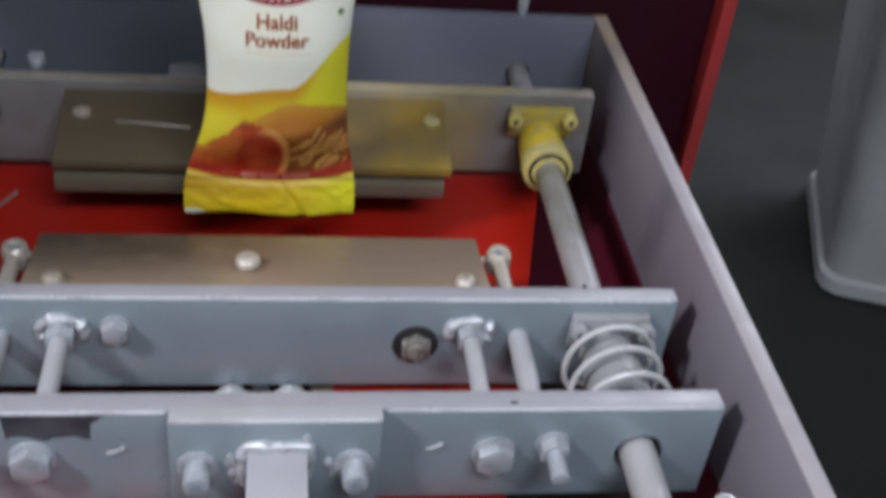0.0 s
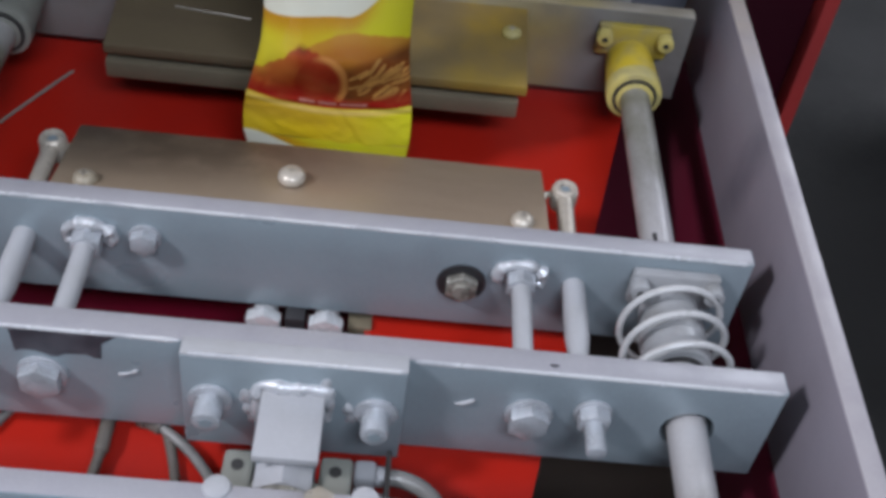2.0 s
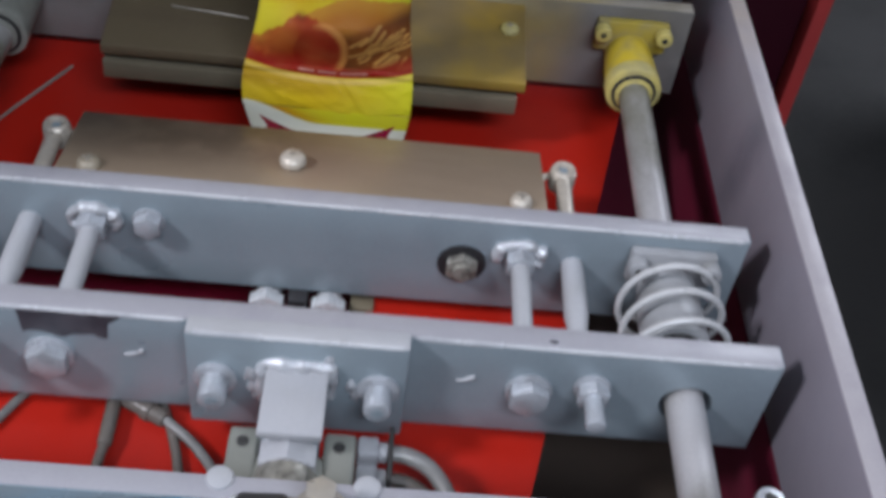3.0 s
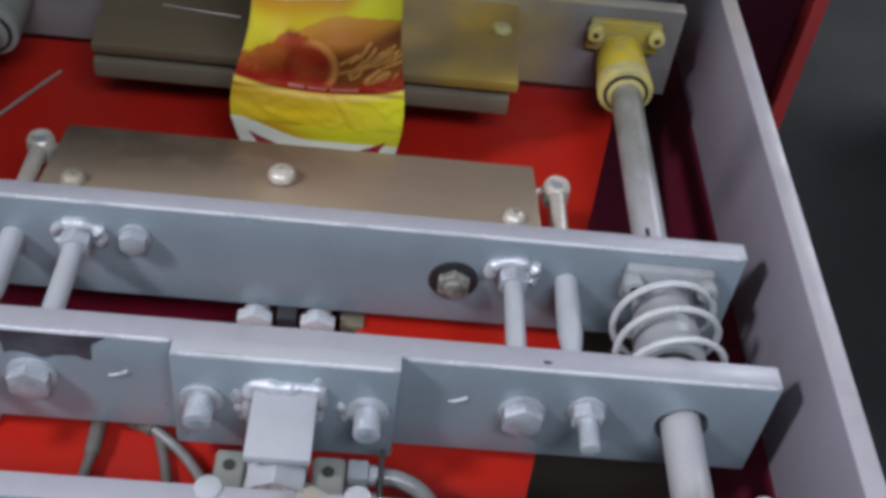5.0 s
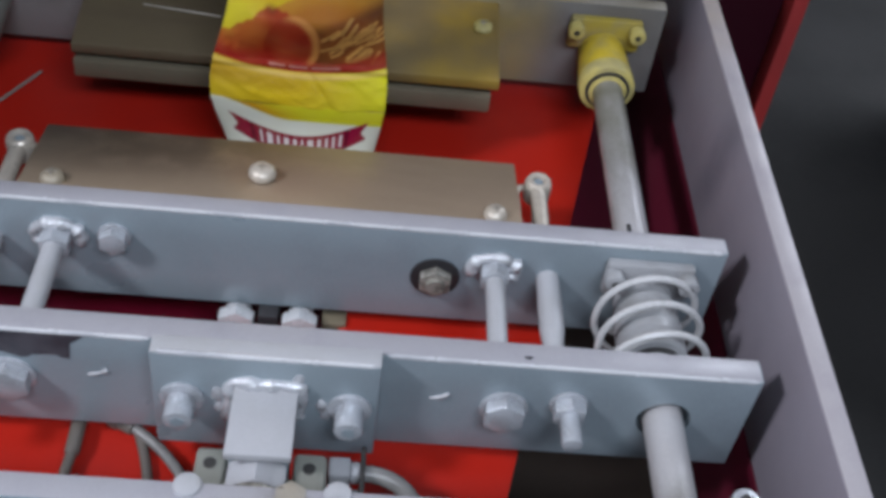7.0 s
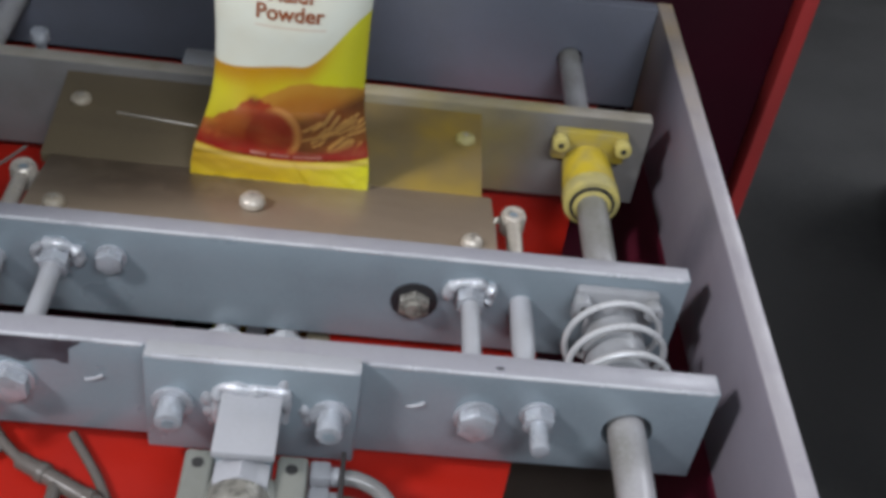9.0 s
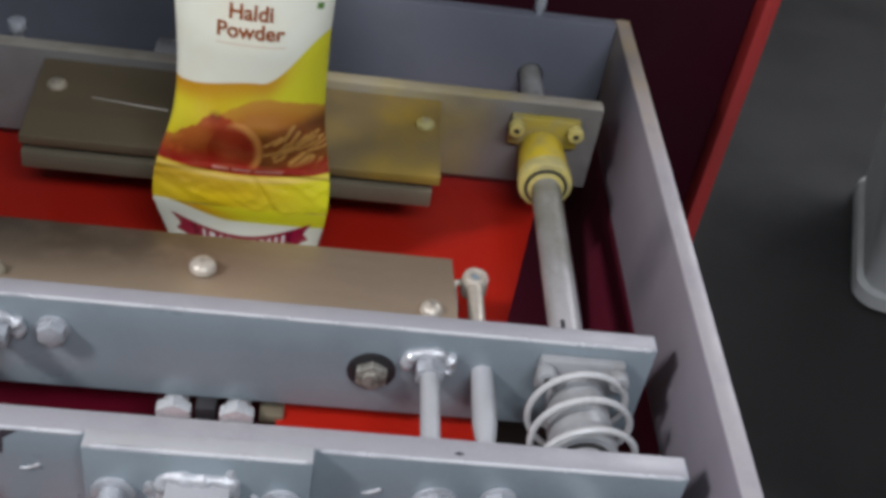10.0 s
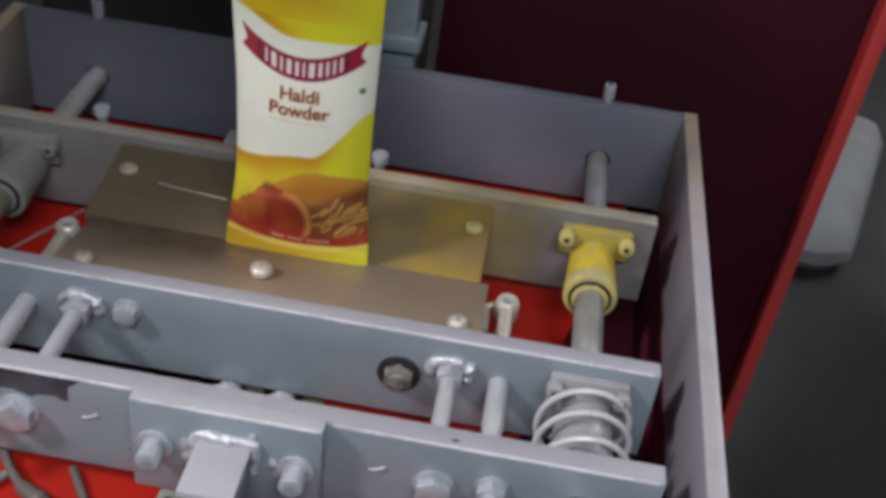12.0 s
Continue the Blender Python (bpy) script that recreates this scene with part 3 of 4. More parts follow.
part("gland_ring", rod(B(), (0, -58.5, RZ), (0, -71, RZ), 14.6, 36, bevel=1.5), GRUBBY, push, "oily brown gland ring of the air cylinder")

# ---- front jaw ----
fj = thing("front_jaw", (0, 140, -42), "front sealing jaw: grey carrier plate with brown tarnished steel heater block", "sealing jaw")
part("carrier_plate", plate(B(), -261, 234, -42, 25.5, 88, 100, [(SIDES[1], RZ, 12), (SIDES[-1], RZ, 12)], 1.0), GREY, fj)
part("top_edge", box(B(), -260.4, 233.4, 88.8, 99.6, 25.3, 25.9, 0.2), TOPS, fj, "paler upper edge of the plate")


worn_highlight_edge(fj, -260, 233, 88.9, 24.8, 1.35, 14)


def sloped(bm, slope, y_low):
    """Tilts the top face of a block so that it rises away from y_low."""
    top = max(v.co.z for v in bm.verts) - 3
    for v in bm.verts:
        if v.co.z > top:
            v.co.z += slope * (v.co.y - y_low)
    return bm


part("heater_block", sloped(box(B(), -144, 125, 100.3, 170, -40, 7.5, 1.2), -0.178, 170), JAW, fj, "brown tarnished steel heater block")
part("screw_stem", rod(B(), (-18, 131, 12), (-18, 131, 17), 4.2, 18), SCREW, fj)
for x, y in ((-18, 131), (110, 112), (-126, 112)):
    pan_screw(fj, x, y, 7.3 + 0.178 * (170 - y) + (2.6 if x == -18 else 0), 7.6 if x == -18 else 6.5, 4.6, DUSTY if x < -100 else None)
for sx in (-1, 1):
    bm = B()
    x = 139 if sx > 0 else -157
    rod(bm, (x, 100.5, 1), (x, 151, 1), 4.9, 18)
    rod(bm, (x, 158, -8), (x, 158, 4.5), 8.0, 24, bevel=1.2)
    sweep(bm, [(x + 5.4 * math.cos(a), 158 + 5.4 * math.sin(a), 5.0) for a in np.linspace(0, 2 * math.pi, 25)], 2.1, 8)
    e = part("sensor_lug", bm, SCREW, fj, "pale ring terminal on a short stalk")
    part("lug_hole", rod(B(), (x, 158, 4.4), (x, 158, 5.0), 2.8, 16), GREY, e)
    hook = curve_pts([(x - 8 * sx, 158, 0), (x - 13 * sx, 152, 2), (x - 14 * sx, 142, -2), (x - 14 * sx, 128, -8)])
    part("lead", sweep(B(), hook, 2.2, 8), BEIGE, fj)
    part("lug_boss", box(B(), x - 13 * sx - 3, x - 13 * sx + 3, 135, 160, -14, -2, 1), BEIGE, fj)
    bushing(fj, SIDES[sx], 88, CASTING, 52, 18.5, 24)
    helix = [(SIDES[sx] + 27.5 * math.cos(a), 80 - 74 * (max(a + 2.2, 0) / (2 * math.pi * 3.85)) ** 1.2, RZ + 27.5 * math.sin(a)) for a in np.linspace(-2.2, -2.2 + 2 * math.pi * 3.85, 130)]
    part("coil_spring", sweep(B(), helix, 1.95, 10), SPRING, fj, "pale painted coil spring")
bm = B()
rod(bm, (80, 88, -8), (80, 86.5, -8), 13.5, 28)
part("black_washer", bm, BLACK, fj, "black oily ring around the screw")
bm = B()
hexhead(bm, (80, 86.4, -8), (80, 81, -8), 9.6)
rod(bm, (80, 81, -8), (80, 78.5, -8), 5, 16)
part("grub_nut", bm, GRUBBY, fj)
for x in (111, -119):
    bm = B()
    rod(bm, (x, 88, 3), (x, 86, 3), 10, 26, bevel=0.6)
    hexhead(bm, (x, 86, 3), (x, 75, 3), 8.6)
    part("tie_nut", bm, BOLT, fj)
    ring = [(x + 12.5 * math.cos(a), 86, 3 + 8.5 * math.sin(a)) for a in np.linspace(-0.6, 3.7, 16)]
    part("weld_bead", lumpy(B(), ring, 3.5, int(x) + 200), WELD, fj)
hex_bolt(fj, -90, 88, 4, 7.8, 6)
for x in (-27, 8):
    bm = B()
    rod(bm, (x, 100, -50), (x, 86, -50), 7, 20)
    hexhead(bm, (x, 86, -50), (x, 78, -50), 11)
    part("clamp_nut", bm, ZINC, fj)
part("clamp_foot", box(B(), 20, 34, 86, 100, -58, -51, 1.5), BARM, fj)
part("clamp_spacer", box(B(), -15, -4, 80, 100, -56, -42.5, 1), BLACK, fj)

# ---- rear jaw ----
rj = thing("rear_jaw", (0, 285, -43), "rear sealing jaw dusted with yellow turmeric powder, tarnished steel block", "sealing jaw")
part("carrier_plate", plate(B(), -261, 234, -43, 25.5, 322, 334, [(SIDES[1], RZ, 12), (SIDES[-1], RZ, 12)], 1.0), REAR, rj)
bm = B()
sloped(box(bm, -150, 119, 249, 321.6, 0.2, 7.5, 1.0), 0.172, 249)
part("heater_block", bm, JAWD, rj, "tarnished steel heater block dusted with yellow powder")
# black filler painted for the shade between block and lower bar
part("jaw_gap", box(B(), -149, 117, 258, 321.6, -5, 0, 0), BLACK, rj, "black strip painting the shade in the gap under the block")
part("lower_bar", box(B(), -150, 115, 249, 321.6, -18, -5.2, 1.2), BARM, rj, "greasy lower jaw bar")
part("rear_bracket", box(B(), -80, -56, 334.2, 352, 6, 27, 1.5), CASTING, rj)
part("top_edge", box(B(), -260.4, 233.4, 322.8, 333.6, 25.3, 25.9, 0.2), EDGED, rj, "dusty pale upper edge of the plate")
for x in (-172, 33):
    bm = B()
    rod(bm, (x, 342, -10), (x, 342, 26), 3.6, 14)
    rod(bm, (x, 342, 26), (x, 342, 34), 6, 18, bevel=1.0)
    rod(bm, (x, 334.2, 0), (x, 344, 0), 5, 14)
    part("rear_screw", bm, BOLT, rj)
for x, y in ((108, 296), (-20, 296), (-136, 296)):
    pan_screw(rj, x, y, 7.3 + 0.172 * (y - 249), 6.5, 3.2, POWDERED if x > 0 else DUSTY)
for sx in (-1, 1):
    bushing(rj, SIDES[sx], 322, BRASS if sx > 0 else CREAM, 50, 18.5, 25, FLANGE if sx > 0 else None, POWDERED if sx > 0 else None)
# thin pale strand standing for the bright front edge of the block
bm = B()
sweep(bm, curve_pts([(-112, 288, 14.6), (-95, 285, 15.2), (-62, 283, 14.0)]), 0.6, 6)
part("wire", bm, BEIGE, rj)

# ---- pneumatics ----
valve = thing("air_fitting", (14, -104, 41.5), "nickel elbow fitting with hex cap on the front plate", "air fitting")
bm = B()
rod(bm, (19, -101, 22), (19, -101, 50), 11.5, 24, bevel=4)
rod(bm, (19, -101, 49), (19, -101, 57), 6, 20)
hexhead(bm, (19, -101, 57), (19, -101, 63), 6.6)
rod(bm, (19, -101, 40), (4, -102, 40), 9, 24, bevel=1.5)
part("elbow", bm, BEIGE, valve)
bm = B()
rod(bm, (6, -102, 41), (-14, -103, 41), 10, 24, bevel=2)
part("collar", bm, DARK, valve, "black push-in collar")
part("release_ring", rod(B(), (-14.2, -103, 41), (-16.4, -103.1, 41), 8.6, 24, bevel=0.6), PALE, valve, "pale release ring of the push-in collar")
part("mount_block", box(B(), 22, 44, -112, -96.3, 2, 31, 2), WHITE, valve)
hose = thing("blue_air_hose", (-60, -104, 36), "bright blue plastic air hose along the front plate", "air hose")
part("tube", sweep(B(), curve_pts([(-12, -103, 41), (-28, -103.5, 44), (-46, -105, 44), (-72, -108, 37), (-104, -114, 10), (-130, -120, -20)]), 5.2, 14), BLUE, hose)

tee = thing("hose_tee", (-90, 0, -54), "grey plastic hose tee with thin hoses over the deck", "hose fitting")
bm = B()
rod(bm, (-117.7, 30, -47.5), (-67.3, 3.5, -47.5), 4.6, 18, bevel=1.5)
rod(bm, (-95.6, 18.6, -47.5), (-94.8, -14.5, -47.5), 3.8, 18, bevel=1.5)
rod(bm, (-106, 24, -47.5), (-101, 21.4, -47.5), 5.6, 18, bevel=0.8)
rod(bm, (-80, 10, -47.5), (-75, 7.5, -47.5), 5.6, 18, bevel=0.8)
part("tee_body", bm, HOSE, tee)
part("hose_long", sweep(B(), curve_pts([(-142.6, 59, -48), (-130, 42.3, -48), (-115.6, 28.7, -48)]), 2.9, 12), HOSE, tee)
part("hose_pale", sweep(B(), curve_pts([(-129.8, 39.4, -50), (-141, 18.5, -50.5), (-150.7, -0.5, -50.5), (-165.4, -28.7, -51)]), 2.5, 12), TUBE, tee)
part("hose_front", sweep(B(), curve_pts([(-67.3, 3.4, -47.5), (-50.4, -10.4, -48), (-35.4, -29.5, -49), (-27.5, -49.4, -50)]), 2.8, 12), TUBE, tee)
part("hose_down", sweep(B(), curve_pts([(-94.8, -12.5, -47.5), (-96, -28.8, -48.5), (-96.7, -48.2, -50), (-95.6, -70.8, -50.8)]), 2.8, 12), HOSE, tee)
part("hose_back", sweep(B(), curve_pts([(-95.8, 51.4, -51), (-76.3, 23.7, -51), (-64, -0.8, -51), (-55.5, -28.7, -51), (-53, -59.7, -51)]), 2.7, 12), HOSE, tee)
loopm = thing("grey_air_hoses", (70, -40, -44), "two grey air hoses bending down beside the air cylinder", "air hose")
part("upper_hose", sweep(B(), curve_pts([(44, -29.5, -26), (56, -30, -26.5), (68, -35, -29), (78, -48, -33), (84, -64, -38), (87, -82, -43)]), 4.2, 14), TUBE, loopm)
part("lower_hose", sweep(B(), curve_pts([(44, -43, -29), (55, -43, -30), (66, -48, -33), (76, -58, -37), (82, -70, -41), (84.5, -82, -44)]), 3.8, 14), HOSE, loopm)
for y, z in ((-29.5, -26), (-43, -29)):
    bm = B()
    box(bm, 31.5, 42, y - 5.5, y + 5.5, z - 5.5, z + 5.5, 1.6)
    rod(bm, (42, y, z), (46.5, y, z), 5.2, 18, bevel=0.8)
    part("end_fitting", bm, WHITE, loopm)
part("clip", box(B(), 46.6, 49, -50, -19, -38, -18, 0.8), DARK, loopm)
wire = thing("loose_wire", (-200, 270, -53), "thin pale loose wire lying on the red deck", "wire")
part("strand", sweep(B(), curve_pts([(-224, 222, -52.6), (-214, 243, -52.4), (-200, 270, -52.2), (-187, 296, -52.6)]), 1.0, 8), CREAM, wire)

# ---- printed pouch strip ----
PITCH, HALF, FLARE, FY = 187.0, 42.0, 14.0, 212.0


def smooth(a, b, x):
    t = np.clip((x - a) / (b - a), 0, 1)
    return t * t * (3 - 2 * t)


def over(col, fac, rgb):
    return col + fac[..., None] * (np.array(rgb) - col)


def blob(s, u, cs, cu, rs, ru, soft=0.15):
    return 1 - smooth(1 - soft, 1 + soft, np.hypot((s - cs) / rs, (u - cu) / ru))


def stroke(s, u, a, b, r):
    """Nearness to a line from a to b (across, up; in millimetres): 1 on it, 0 beyond r."""
    ax, ay, dx, dy = a[0], a[1], b[0] - a[0], b[1] - a[1]
    k = np.clip(((s * HALF - ax) * dx + (u - ay) * dy) / (dx * dx + dy * dy), 0, 1)
    return 1 - smooth(r * 0.55, r * 1.15, np.hypot(s * HALF - ax - k * dx, u - ay - k * dy))


def print_colour(u, s):
    """The printed design: u millimetres up the pouch, s from -1 to 1 across."""
    col = np.zeros(u.shape + (3,)) + np.array((0.66, 0.46, 0.012))
    col = over(col, smooth(-0.5, 0.8, s + 0.004 * (u - 60)), (0.68, 0.66, 0.02))
    col = over(col, blob(s, u, -0.95, 66, 0.35, 20, 0.9) * 0.8, (0.72, 0.66, 0.04))
    edge = 91 + 8 * smooth(-1.0, 0.1, s) + 33 * smooth(0.15, 1.08, s)
    col = over(col, (1 - smooth(1, 17, edge - u)) * (u < edge) * (1 - smooth(0.2, 0.8, s)), (0.56, 0.27, 0.010))
    crown = 190 - 15 * smooth(-1, -0.1, s)
    col = over(col, smooth(0, 1, u - crown) * (1 - smooth(2, 13, u - crown)) * (1 - smooth(-0.6, 0.2, s)), (0.58, 0.30, 0.012))
    white = smooth(edge - 0.7, edge + 0.7, u) * (1 - smooth(-0.7, 0.7, u - crown))
    white = np.maximum(white, 1 - smooth(-0.7, 0.7, u + PITCH - crown))
    col = over(col, white, (0.76, 0.78, 0.66))
    rnd = random.Random(21)
    wob = 2.2 * np.sin(9 * s) + 1.2 * np.sin(23 * s + 1) + 0.7 * np.sin(51 * s)
    foot = 23.5 + 7.5 * s * s
    low = smooth(foot - 0.5, foot + 1.0, u)
    # a heap of powder behind, light on its crest and brown along its foot
    crest = 88 + 0.2 * wob - 31 * np.minimum(s - 0.3, 0) ** 2 - 15 * np.maximum(s - 0.3, 0) ** 2
    dome = smooth(-1.2, 1.2, crest - u) * smooth(-0.85, -0.6, s)
    under = 62 + 15 * smooth(0.15, 1.0, s)
    col = over(col, low * dome, (0.44, 0.155, 0.014))
    col = over(col, low * dome * smooth(-14, 0, u - crest) * 0.55, (0.64, 0.33, 0.04))
    col = over(col, low * dome * (1 - smooth(-6, 6, u - under)) * smooth(-0.25, 0.1, s), (0.13, 0.032, 0.008))
    # red powder with a dark leaf on its peak
    peak = 75 + wob - 40 * np.maximum(-0.38 - s, 0) - 10 * np.maximum(s + 0.38, 0)
    heap = smooth(-1.2, 1.8, peak - u) * (1 - smooth(-0.12, 0.0, s))
    col = over(col, low * heap, (0.37, 0.030, 0.009))
    col = over(col, low * heap * blob(s, u, -0.68, 54, 0.22, 12, 0.9) * 0.75, (0.60, 0.16, 0.028))
    col = over(col, low * heap * blob(s, u, -0.92, 56, 0.10, 12, 0.8) * 0.6, (0.66, 0.34, 0.05))
    for _ in range(26):
        cs, cu = rnd.uniform(-0.95, 0.0), rnd.uniform(36, 66)
        col = over(col, low * heap * blob(s, u, cs, cu, rnd.uniform(0.03, 0.07), rnd.uniform(1.5, 4), 0.8) * rnd.uniform(0.15, 0.45), rnd.choice(((0.25, 0.016, 0.008), (0.62, 0.14, 0.03))))
    col = over(col, low * blob(s, u, -0.42, 73, 0.07, 3, 0.9) * 0.65, (0.16, 0.03, 0.012))
    # a cut root with a pale rim
    root = blob(s, u, -0.12, 46, 0.34, 25, 0.06)
    inner = blob(s, u, -0.17, 44, 0.30, 23, 0.14)
    col = over(col, low * root, (0.33, 0.020, 0.008))
    col = over(col, low * root * (1 - inner) * smooth(-0.32, -0.1, s) * 0.9, (0.68, 0.30, 0.075))
    col = over(col, low * blob(s, u, -0.2, 42, 0.12, 13, 0.9) * 0.45, (0.60, 0.075, 0.025))
    # shreds fanning out over a dark ground
    field = blob(s, u, 0.66, 50, 0.50, 19, 0.3) * smooth(0.14, 0.24, s)
    col = over(col, low * field * 0.9, (0.27, 0.07, 0.014))
    for k in range(46):
        a = radians(rnd.uniform(18, 68))
        x, y, n = rnd.uniform(9, 38), rnd.uniform(33, 60), rnd.uniform(6, 13)
        b = (x + n * math.cos(a), y + n * math.sin(a))
        line = stroke(s, u, (x, y), b, rnd.uniform(0.9, 1.6)) * (1 - smooth(-3, 1, u - under - 2))
        tone = rnd.uniform(0.75, 1.1)
        col = over(col, low * line, (0.66 * tone, 0.34 * tone, 0.09 * tone))
        col = over(col, low * stroke(s, u, (x + 1.2, y - 1.4), (b[0] + 1.2, b[1] - 1.4), 0.8) * 0.6, (0.15, 0.03, 0.01))
    # red band, small pale print in it, a light line below
    red = low * (1 - smooth(5, 13, u - foot + 2.5 * np.sin(5 * s)))
    col = over(col, red * 0.92, (0.32, 0.010, 0.008))
    for a, b in ((-0.36, -0.17), (-0.13, 0.09), (0.13, 0.46)):
        col = over(col, (1 - smooth(0.8, 1.4, np.abs(u - foot - 3.6))) * smooth(a - 0.01, a + 0.01, s) * (1 - smooth(b - 0.01, b + 0.01, s)) * 0.5, (0.78, 0.42, 0.35))
    col = over(col, (1 - smooth(0.3, 3.4, np.abs(u - foot + 2.6))) * (0.85 - 0.3 * s * s), (0.72, 0.50, 0.15))
    col = over(col, smooth(3, 14, u + 7 * s) * (1 - smooth(-5.5, -2.5, u - foot)) * (0.55 - 0.5 * s), (0.50, 0.30, 0.016))
    # ribbon with plain strokes in place of the maker's lettering
    mid = 156.5 + 21 * s * s
    span = np.abs(s) + 0.03 * np.cos((u - mid) / 7.2 * math.pi)
    body = (1 - smooth(6.9, 7.7, np.abs(u - mid))) * (1 - smooth(0.80, 0.82, span))
    col = over(col, body, (0.25, 0.010, 0.040))
    col = over(col, body * (1 - smooth(0.012, 0.03, np.abs(np.abs(s) - 0.60))) * 0.7, (0.10, 0.005, 0.018))
    col = over(col, body * smooth(0.62, 0.64, np.abs(s)) * 0.4, (0.36, 0.012, 0.05))
    x = -0.52
    for wide in (0.045, 0.085, 0.05, 0.08, 0.06, 0.045, 0.09, 0.06, 0.05, 0.045, 0.05):
        bar = smooth(x, x + 0.015, s) * (1 - smooth(x + wide - 0.015, x + wide, s)) * (1 - smooth(4.0, 4.9, np.abs(u - mid)))
        col = over(col, bar * 0.88, (0.78, 0.74, 0.72))
        x += wide + 0.041
    col = over(col, (1 - smooth(1.5, 2.2, np.maximum(np.abs(u - 146), np.abs(s - 0.83) * 45))), (0.07, 0.20, 0.04))
    col = over(col, (1 - smooth(0.3, 0.8, np.abs(u - 122))) * (1 - smooth(0.44, 0.46, np.abs(s))) * 0.35, (0.55, 0.18, 0.06))
    # a soft orange glow printed round the words
    col = over(col, blob(s, u, -0.02, 135, 0.44, 11, 0.5) * 0.10, (0.70, 0.40, 0.12))
    return col * 0.83


def pouch_shape(u, low=1.0, high=1.0):
    """Half width and depth of the tube at a height; low and high: how far its two ends are pressed flat."""
    a, b = u - 12, 12 + PITCH - u
    flat = np.maximum(low * np.exp(-(a / 42.0) ** 2), high * np.exp(-(b / 46.0) ** 2))
    flat = np.where(a < 0, low * np.exp(-(a / 78.0) ** 2), flat)
    low, high = min(1, 2.2 * low), min(1, 2.2 * high)
    pressed = np.maximum(low * (1 - smooth(15, 58, np.abs(a))), high * (1 - smooth(20, 85, b)))
    return HALF + FLARE * flat, 15.5 - 14.5 * pressed


def kink_y(u, s, low, high):
    """The bend of the strip at its seals, with crimped lines and uneven creases."""
    bend = -5.0 * (low * np.exp(-((u - 2) / 22.0) ** 2) + high * np.exp(-((u - 2 - PITCH) / 22.0) ** 2))
    v = u - 26 - 1.2 * np.sin(2.6 * s + 0.7)
    crimp = np.exp(-((v + 2) / 1.8) ** 2) - np.exp(-((v - 2) / 1.8) ** 2) + 0.3 * np.exp(-((v + 15 + 3 * s) / 2.5) ** 2)
    crease = 0.7 * np.sin(3.1 * s + 0.11 * u) * np.exp(-((u - 40) / 16) ** 2)
    seal = 1 - smooth(20, 25, u)
    wrinkle = 0
    for a, b, c, d in ((9, 0.21, 0.4, 0.34), (17, -0.33, 1.9, 0.18), (37, 0.6, 3.3, 0.06), (23, 0.85, 5.2, 0.09), (51, -1.1, 0.2, 0.05)):
        wrinkle = wrinkle + d * np.sin(a * s + b * u + c + 1.7 * np.sin(0.23 * u + 4.1 * s + c) + 1.3 * np.sin(9 * s - c))
    fold = 1.6 * np.exp(-((s - 0.12 - 0.012 * (22 - u)) / 0.05) ** 2) - 0.8 * np.exp(-((s - 0.22 - 0.012 * (22 - u)) / 0.06) ** 2)
    return bend + low * (0.6 * crimp + crease + low * seal * (wrinkle + fold))


def front_y(u, s, low=1.0, high=1.0):
    w, d = pouch_shape(u, low, high)
    return -d * np.clip(1 - s * s, 0, 1) ** 0.6 + kink_y(u, s, low, high)


def pouch_mesh(low, high):
    nu, ns = 300, 150
    uu, ss = np.meshgrid(np.linspace(0, PITCH, nu), np.linspace(-1, 1, ns), indexing="ij")
    w, d = pouch_shape(uu, low, high)
    lean = -4.5 * (w - HALF) / FLARE
    front = np.stack([w * ss + lean, front_y(uu, ss, low, high), uu - low * 1.3 * np.sin(4.2 * ss + 0.6) * (1 - smooth(0, 14, uu))], -1).reshape(-1, 3)
    nb = 24
    ub, sb = np.meshgrid(np.linspace(0, PITCH, nu), np.linspace(1, -1, nb), indexing="ij")
    wb, db = pouch_shape(ub, low, high)
    kink = kink_y(ub, sb, low, high)
    rear = np.stack([wb * sb - 4.5 * (wb - HALF) / FLARE, 0.6 * db * np.clip(1 - sb * sb, 0, 1) ** 0.6 + 0.4 + kink, ub], -1).reshape(-1, 3)

    def quads(n, m, off):
        i = np.arange(n * m).reshape(n, m) + off
        return np.stack([i[:-1, :-1], i[:-1, 1:], i[1:, 1:], i[1:, :-1]], -1).reshape(-1, 4)
    verts = np.concatenate([front, rear]) * MM
    me = bpy.data.meshes.new("pouch")
    me.from_pydata(verts.tolist(), [], np.concatenate([quads(nu, ns, 0), quads(nu, nb, nu * ns)]).tolist())
    col = np.ones((len(verts), 4))
    col[:nu * ns, :3] = print_colour(uu, ss).reshape(-1, 3)
    col[nu * ns:, :3] = (0.6, 0.5, 0.1)
    at = me.attributes.new("print", "FLOAT_COLOR", "POINT")
    at.data.foreach_set("color", col.astype(np.float32).ravel())
    me.materials.append(FILM)
    me.shade_smooth()
    me.update()
    return me


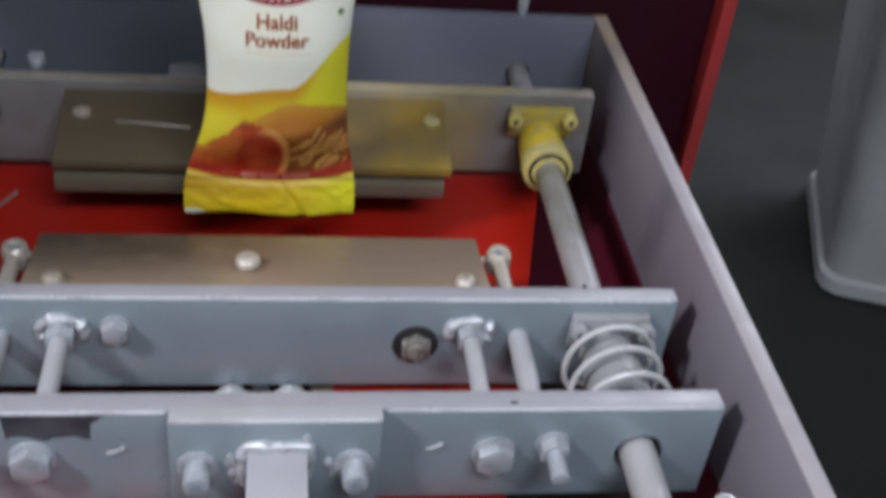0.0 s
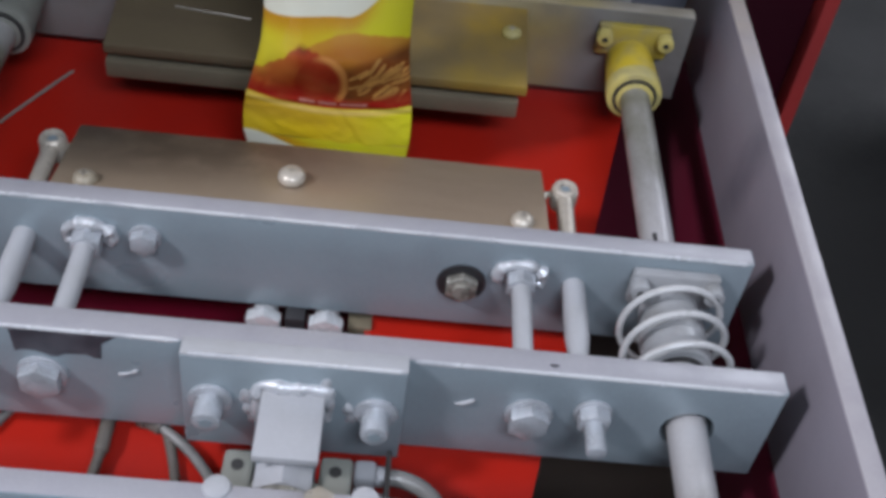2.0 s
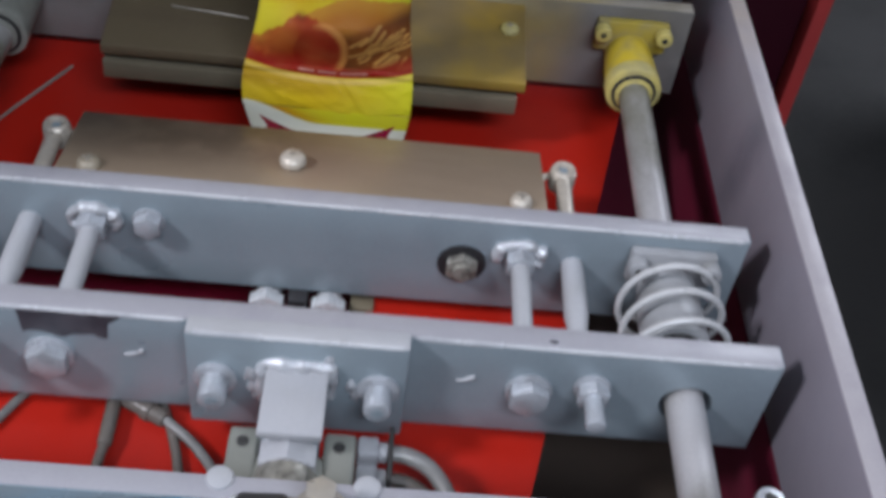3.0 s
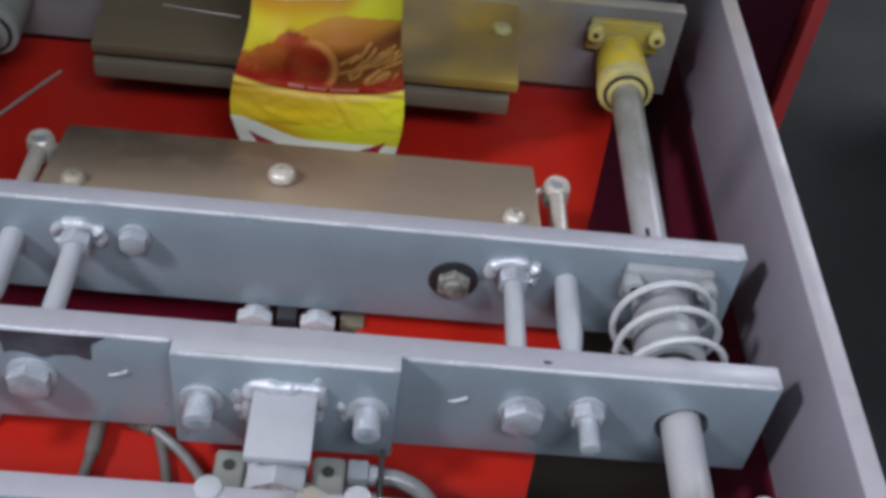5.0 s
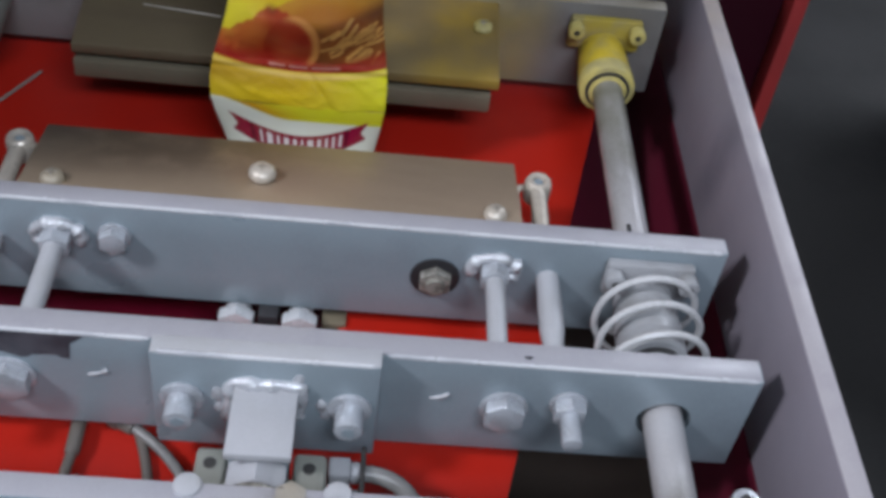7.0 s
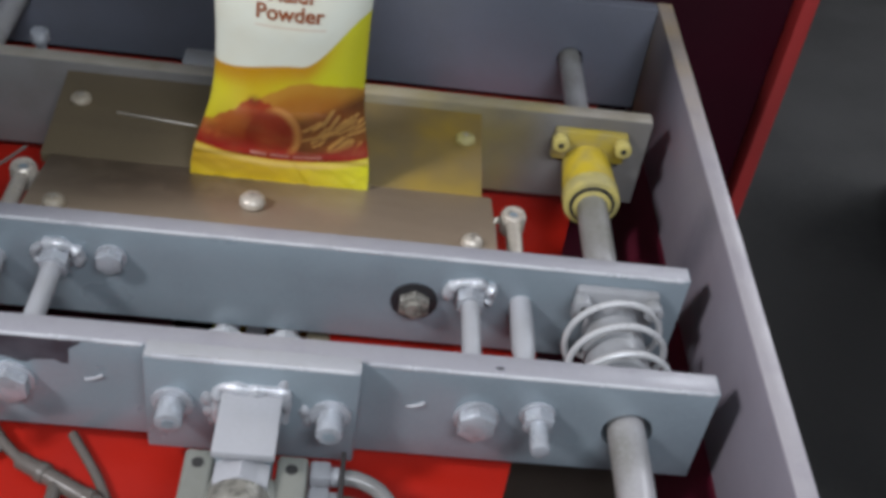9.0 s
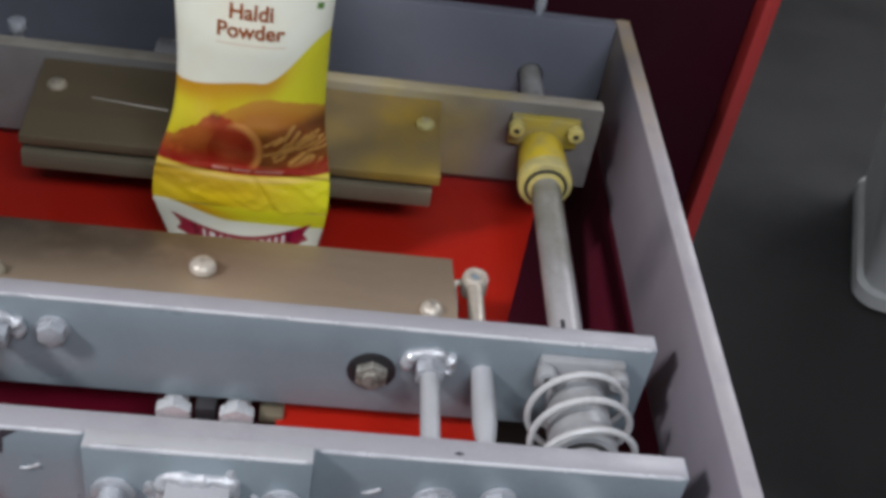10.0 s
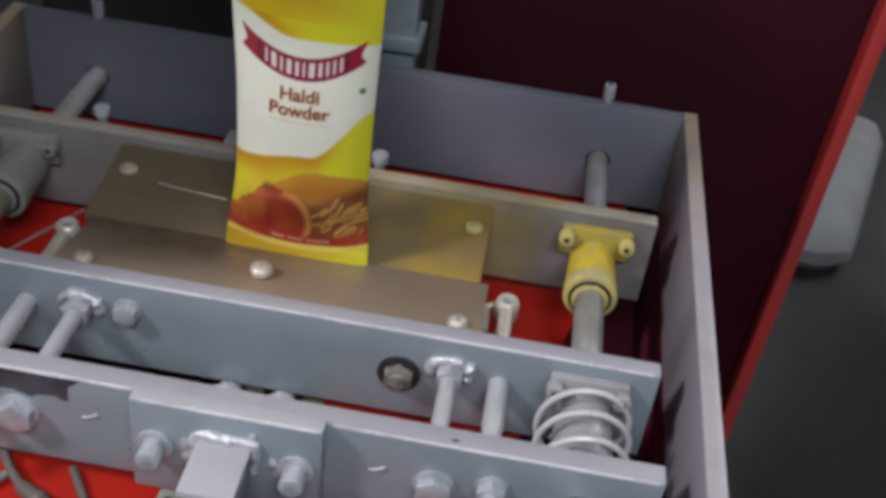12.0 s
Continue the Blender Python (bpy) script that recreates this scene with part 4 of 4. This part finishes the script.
def lettering(word, size, u0, s0, low, high):
    """Printed words that follow the curve of the film."""
    cu = bpy.data.curves.new("words", "FONT")
    cu.body, cu.size, cu.align_x, cu.offset = word, size, "CENTER", size * 0.022
    ob = bpy.data.objects.new("words", cu)
    scene.collection.objects.link(ob)
    me = bpy.data.meshes.new_from_object(ob.evaluated_get(bpy.context.evaluated_depsgraph_get()))
    bpy.data.objects.remove(ob)
    me.transform(Matrix.Identity(4))
    bm = B()
    bm.from_mesh(me)
    bmesh.ops.triangulate(bm, faces=bm.faces)
    bmesh.ops.subdivide_edges(bm, edges=[e for e in bm.edges if e.calc_length() > 3], cuts=2)
    for v in bm.verts:
        u, s = u0 + v.co.y, s0 + v.co.x / HALF
        v.co = Vector((v.co.x + s0 * HALF, float(front_y(np.array(u), np.array(s), low, high)) - 0.5, u)) * MM
    bm.to_mesh(me)
    bm.free()
    me.materials.append(INK)
    return me


strip = thing("pouch_strip", (-2, FY, 0), "chain of yellow and white printed spice pouches hanging between the jaws", "pouch")
SHAPES = [(pouch_mesh(a, b), lettering("Haldi", 11.6, 136.5, -0.02, a, b), lettering("Powder", 11.6, 126.3, -0.02, a, b)) for a, b in ((0.92, 0.68), (0.68, 0.75), (0.75, 0.82), (0.82, 0.4), (0.4, 0.15), (0.15, 0.12))]
for k in range(7):
    p = new("pouch", SHAPES[min(k, 5)][0])
    p.parent, p.location = strip, (0, 0, k * PITCH * MM)
    for me in SHAPES[min(k, 5)][1:]:
        o = new("lettering", me)
        o.parent = p


# ---- movement ----
def jaw_rows(travel, org):
    """Open and shut: seconds and the share of the stroke."""
    shares = [(0, 0), (2.2, 0), (2.3, 0.24), (2.4, 0.86), (2.5, 1), (2.7, 1), (2.8, 0.9), (2.9, 0.55), (3.0, 0.17), (3.1, 0.03), (3.2, 0),
              (5.32, 0), (5.4, 0.2), (5.5, 0.86), (5.6, 1), (5.77, 1), (5.9, 0.8), (6.0, 0.43), (6.1, 0.15), (6.2, 0.03), (6.3, 0),
              (8.46, 0), (8.56, 0.24), (8.66, 0.86), (8.76, 1), (9.03, 1), (9.12, 0.9), (9.22, 0.55), (9.32, 0.17), (9.42, 0.03), (9.5, 0),
              (11.68, 0), (11.8, 0.41), (11.9, 0.93), (12.0, 1)]
    return [(t, pose(org[0] * MM, (org[1] + travel * k) * MM, org[2] * MM)) for t, k in shares]


def motions():
    walk(push, jaw_rows(47.9, (0, 6, -40)))
    walk(fj, jaw_rows(45.4, (0, 140, -42)))
    walk(loopm, jaw_rows(47.9, (70, -40, -44)))
    walk(rj, jaw_rows(-34.1, (0, 285, -43)))
    heights = [(0, -2), (0.78, -2), (0.88, -16), (1.0, -44), (1.5, -152), (1.7, -194), (1.8, -204), (2.2, -205), (2.4, -192), (2.7, -188), (3.0, -187),
               (3.5, -182), (3.95, -182), (4.05, -198), (4.8, -358), (4.92, -381), (5.3, -384), (5.5, -369), (6.0, -368), (7.1, -368),
               (7.2, -378), (7.9, -540), (8.05, -566), (8.45, -571), (8.66, -563), (9.0, -561), (10.25, -561), (10.35, -575), (10.5, -606),
               (11.0, -699), (11.2, -742), (11.3, -751), (11.7, -752), (11.9, -752), (12.0, -753)]
    sway = [(0, 0), (10.5, 0), (10.7, 1.8), (11.0, 3.4), (11.3, 0.4), (11.5, 0), (12, 0)]
    walk(strip, [(t, pose(-2 * MM, FY * MM, 0.15, 0, float(np.interp(t, *zip(*sway))), 0) @ pose(0, 0, z * MM - 0.15)) for t, z in heights])


motions()
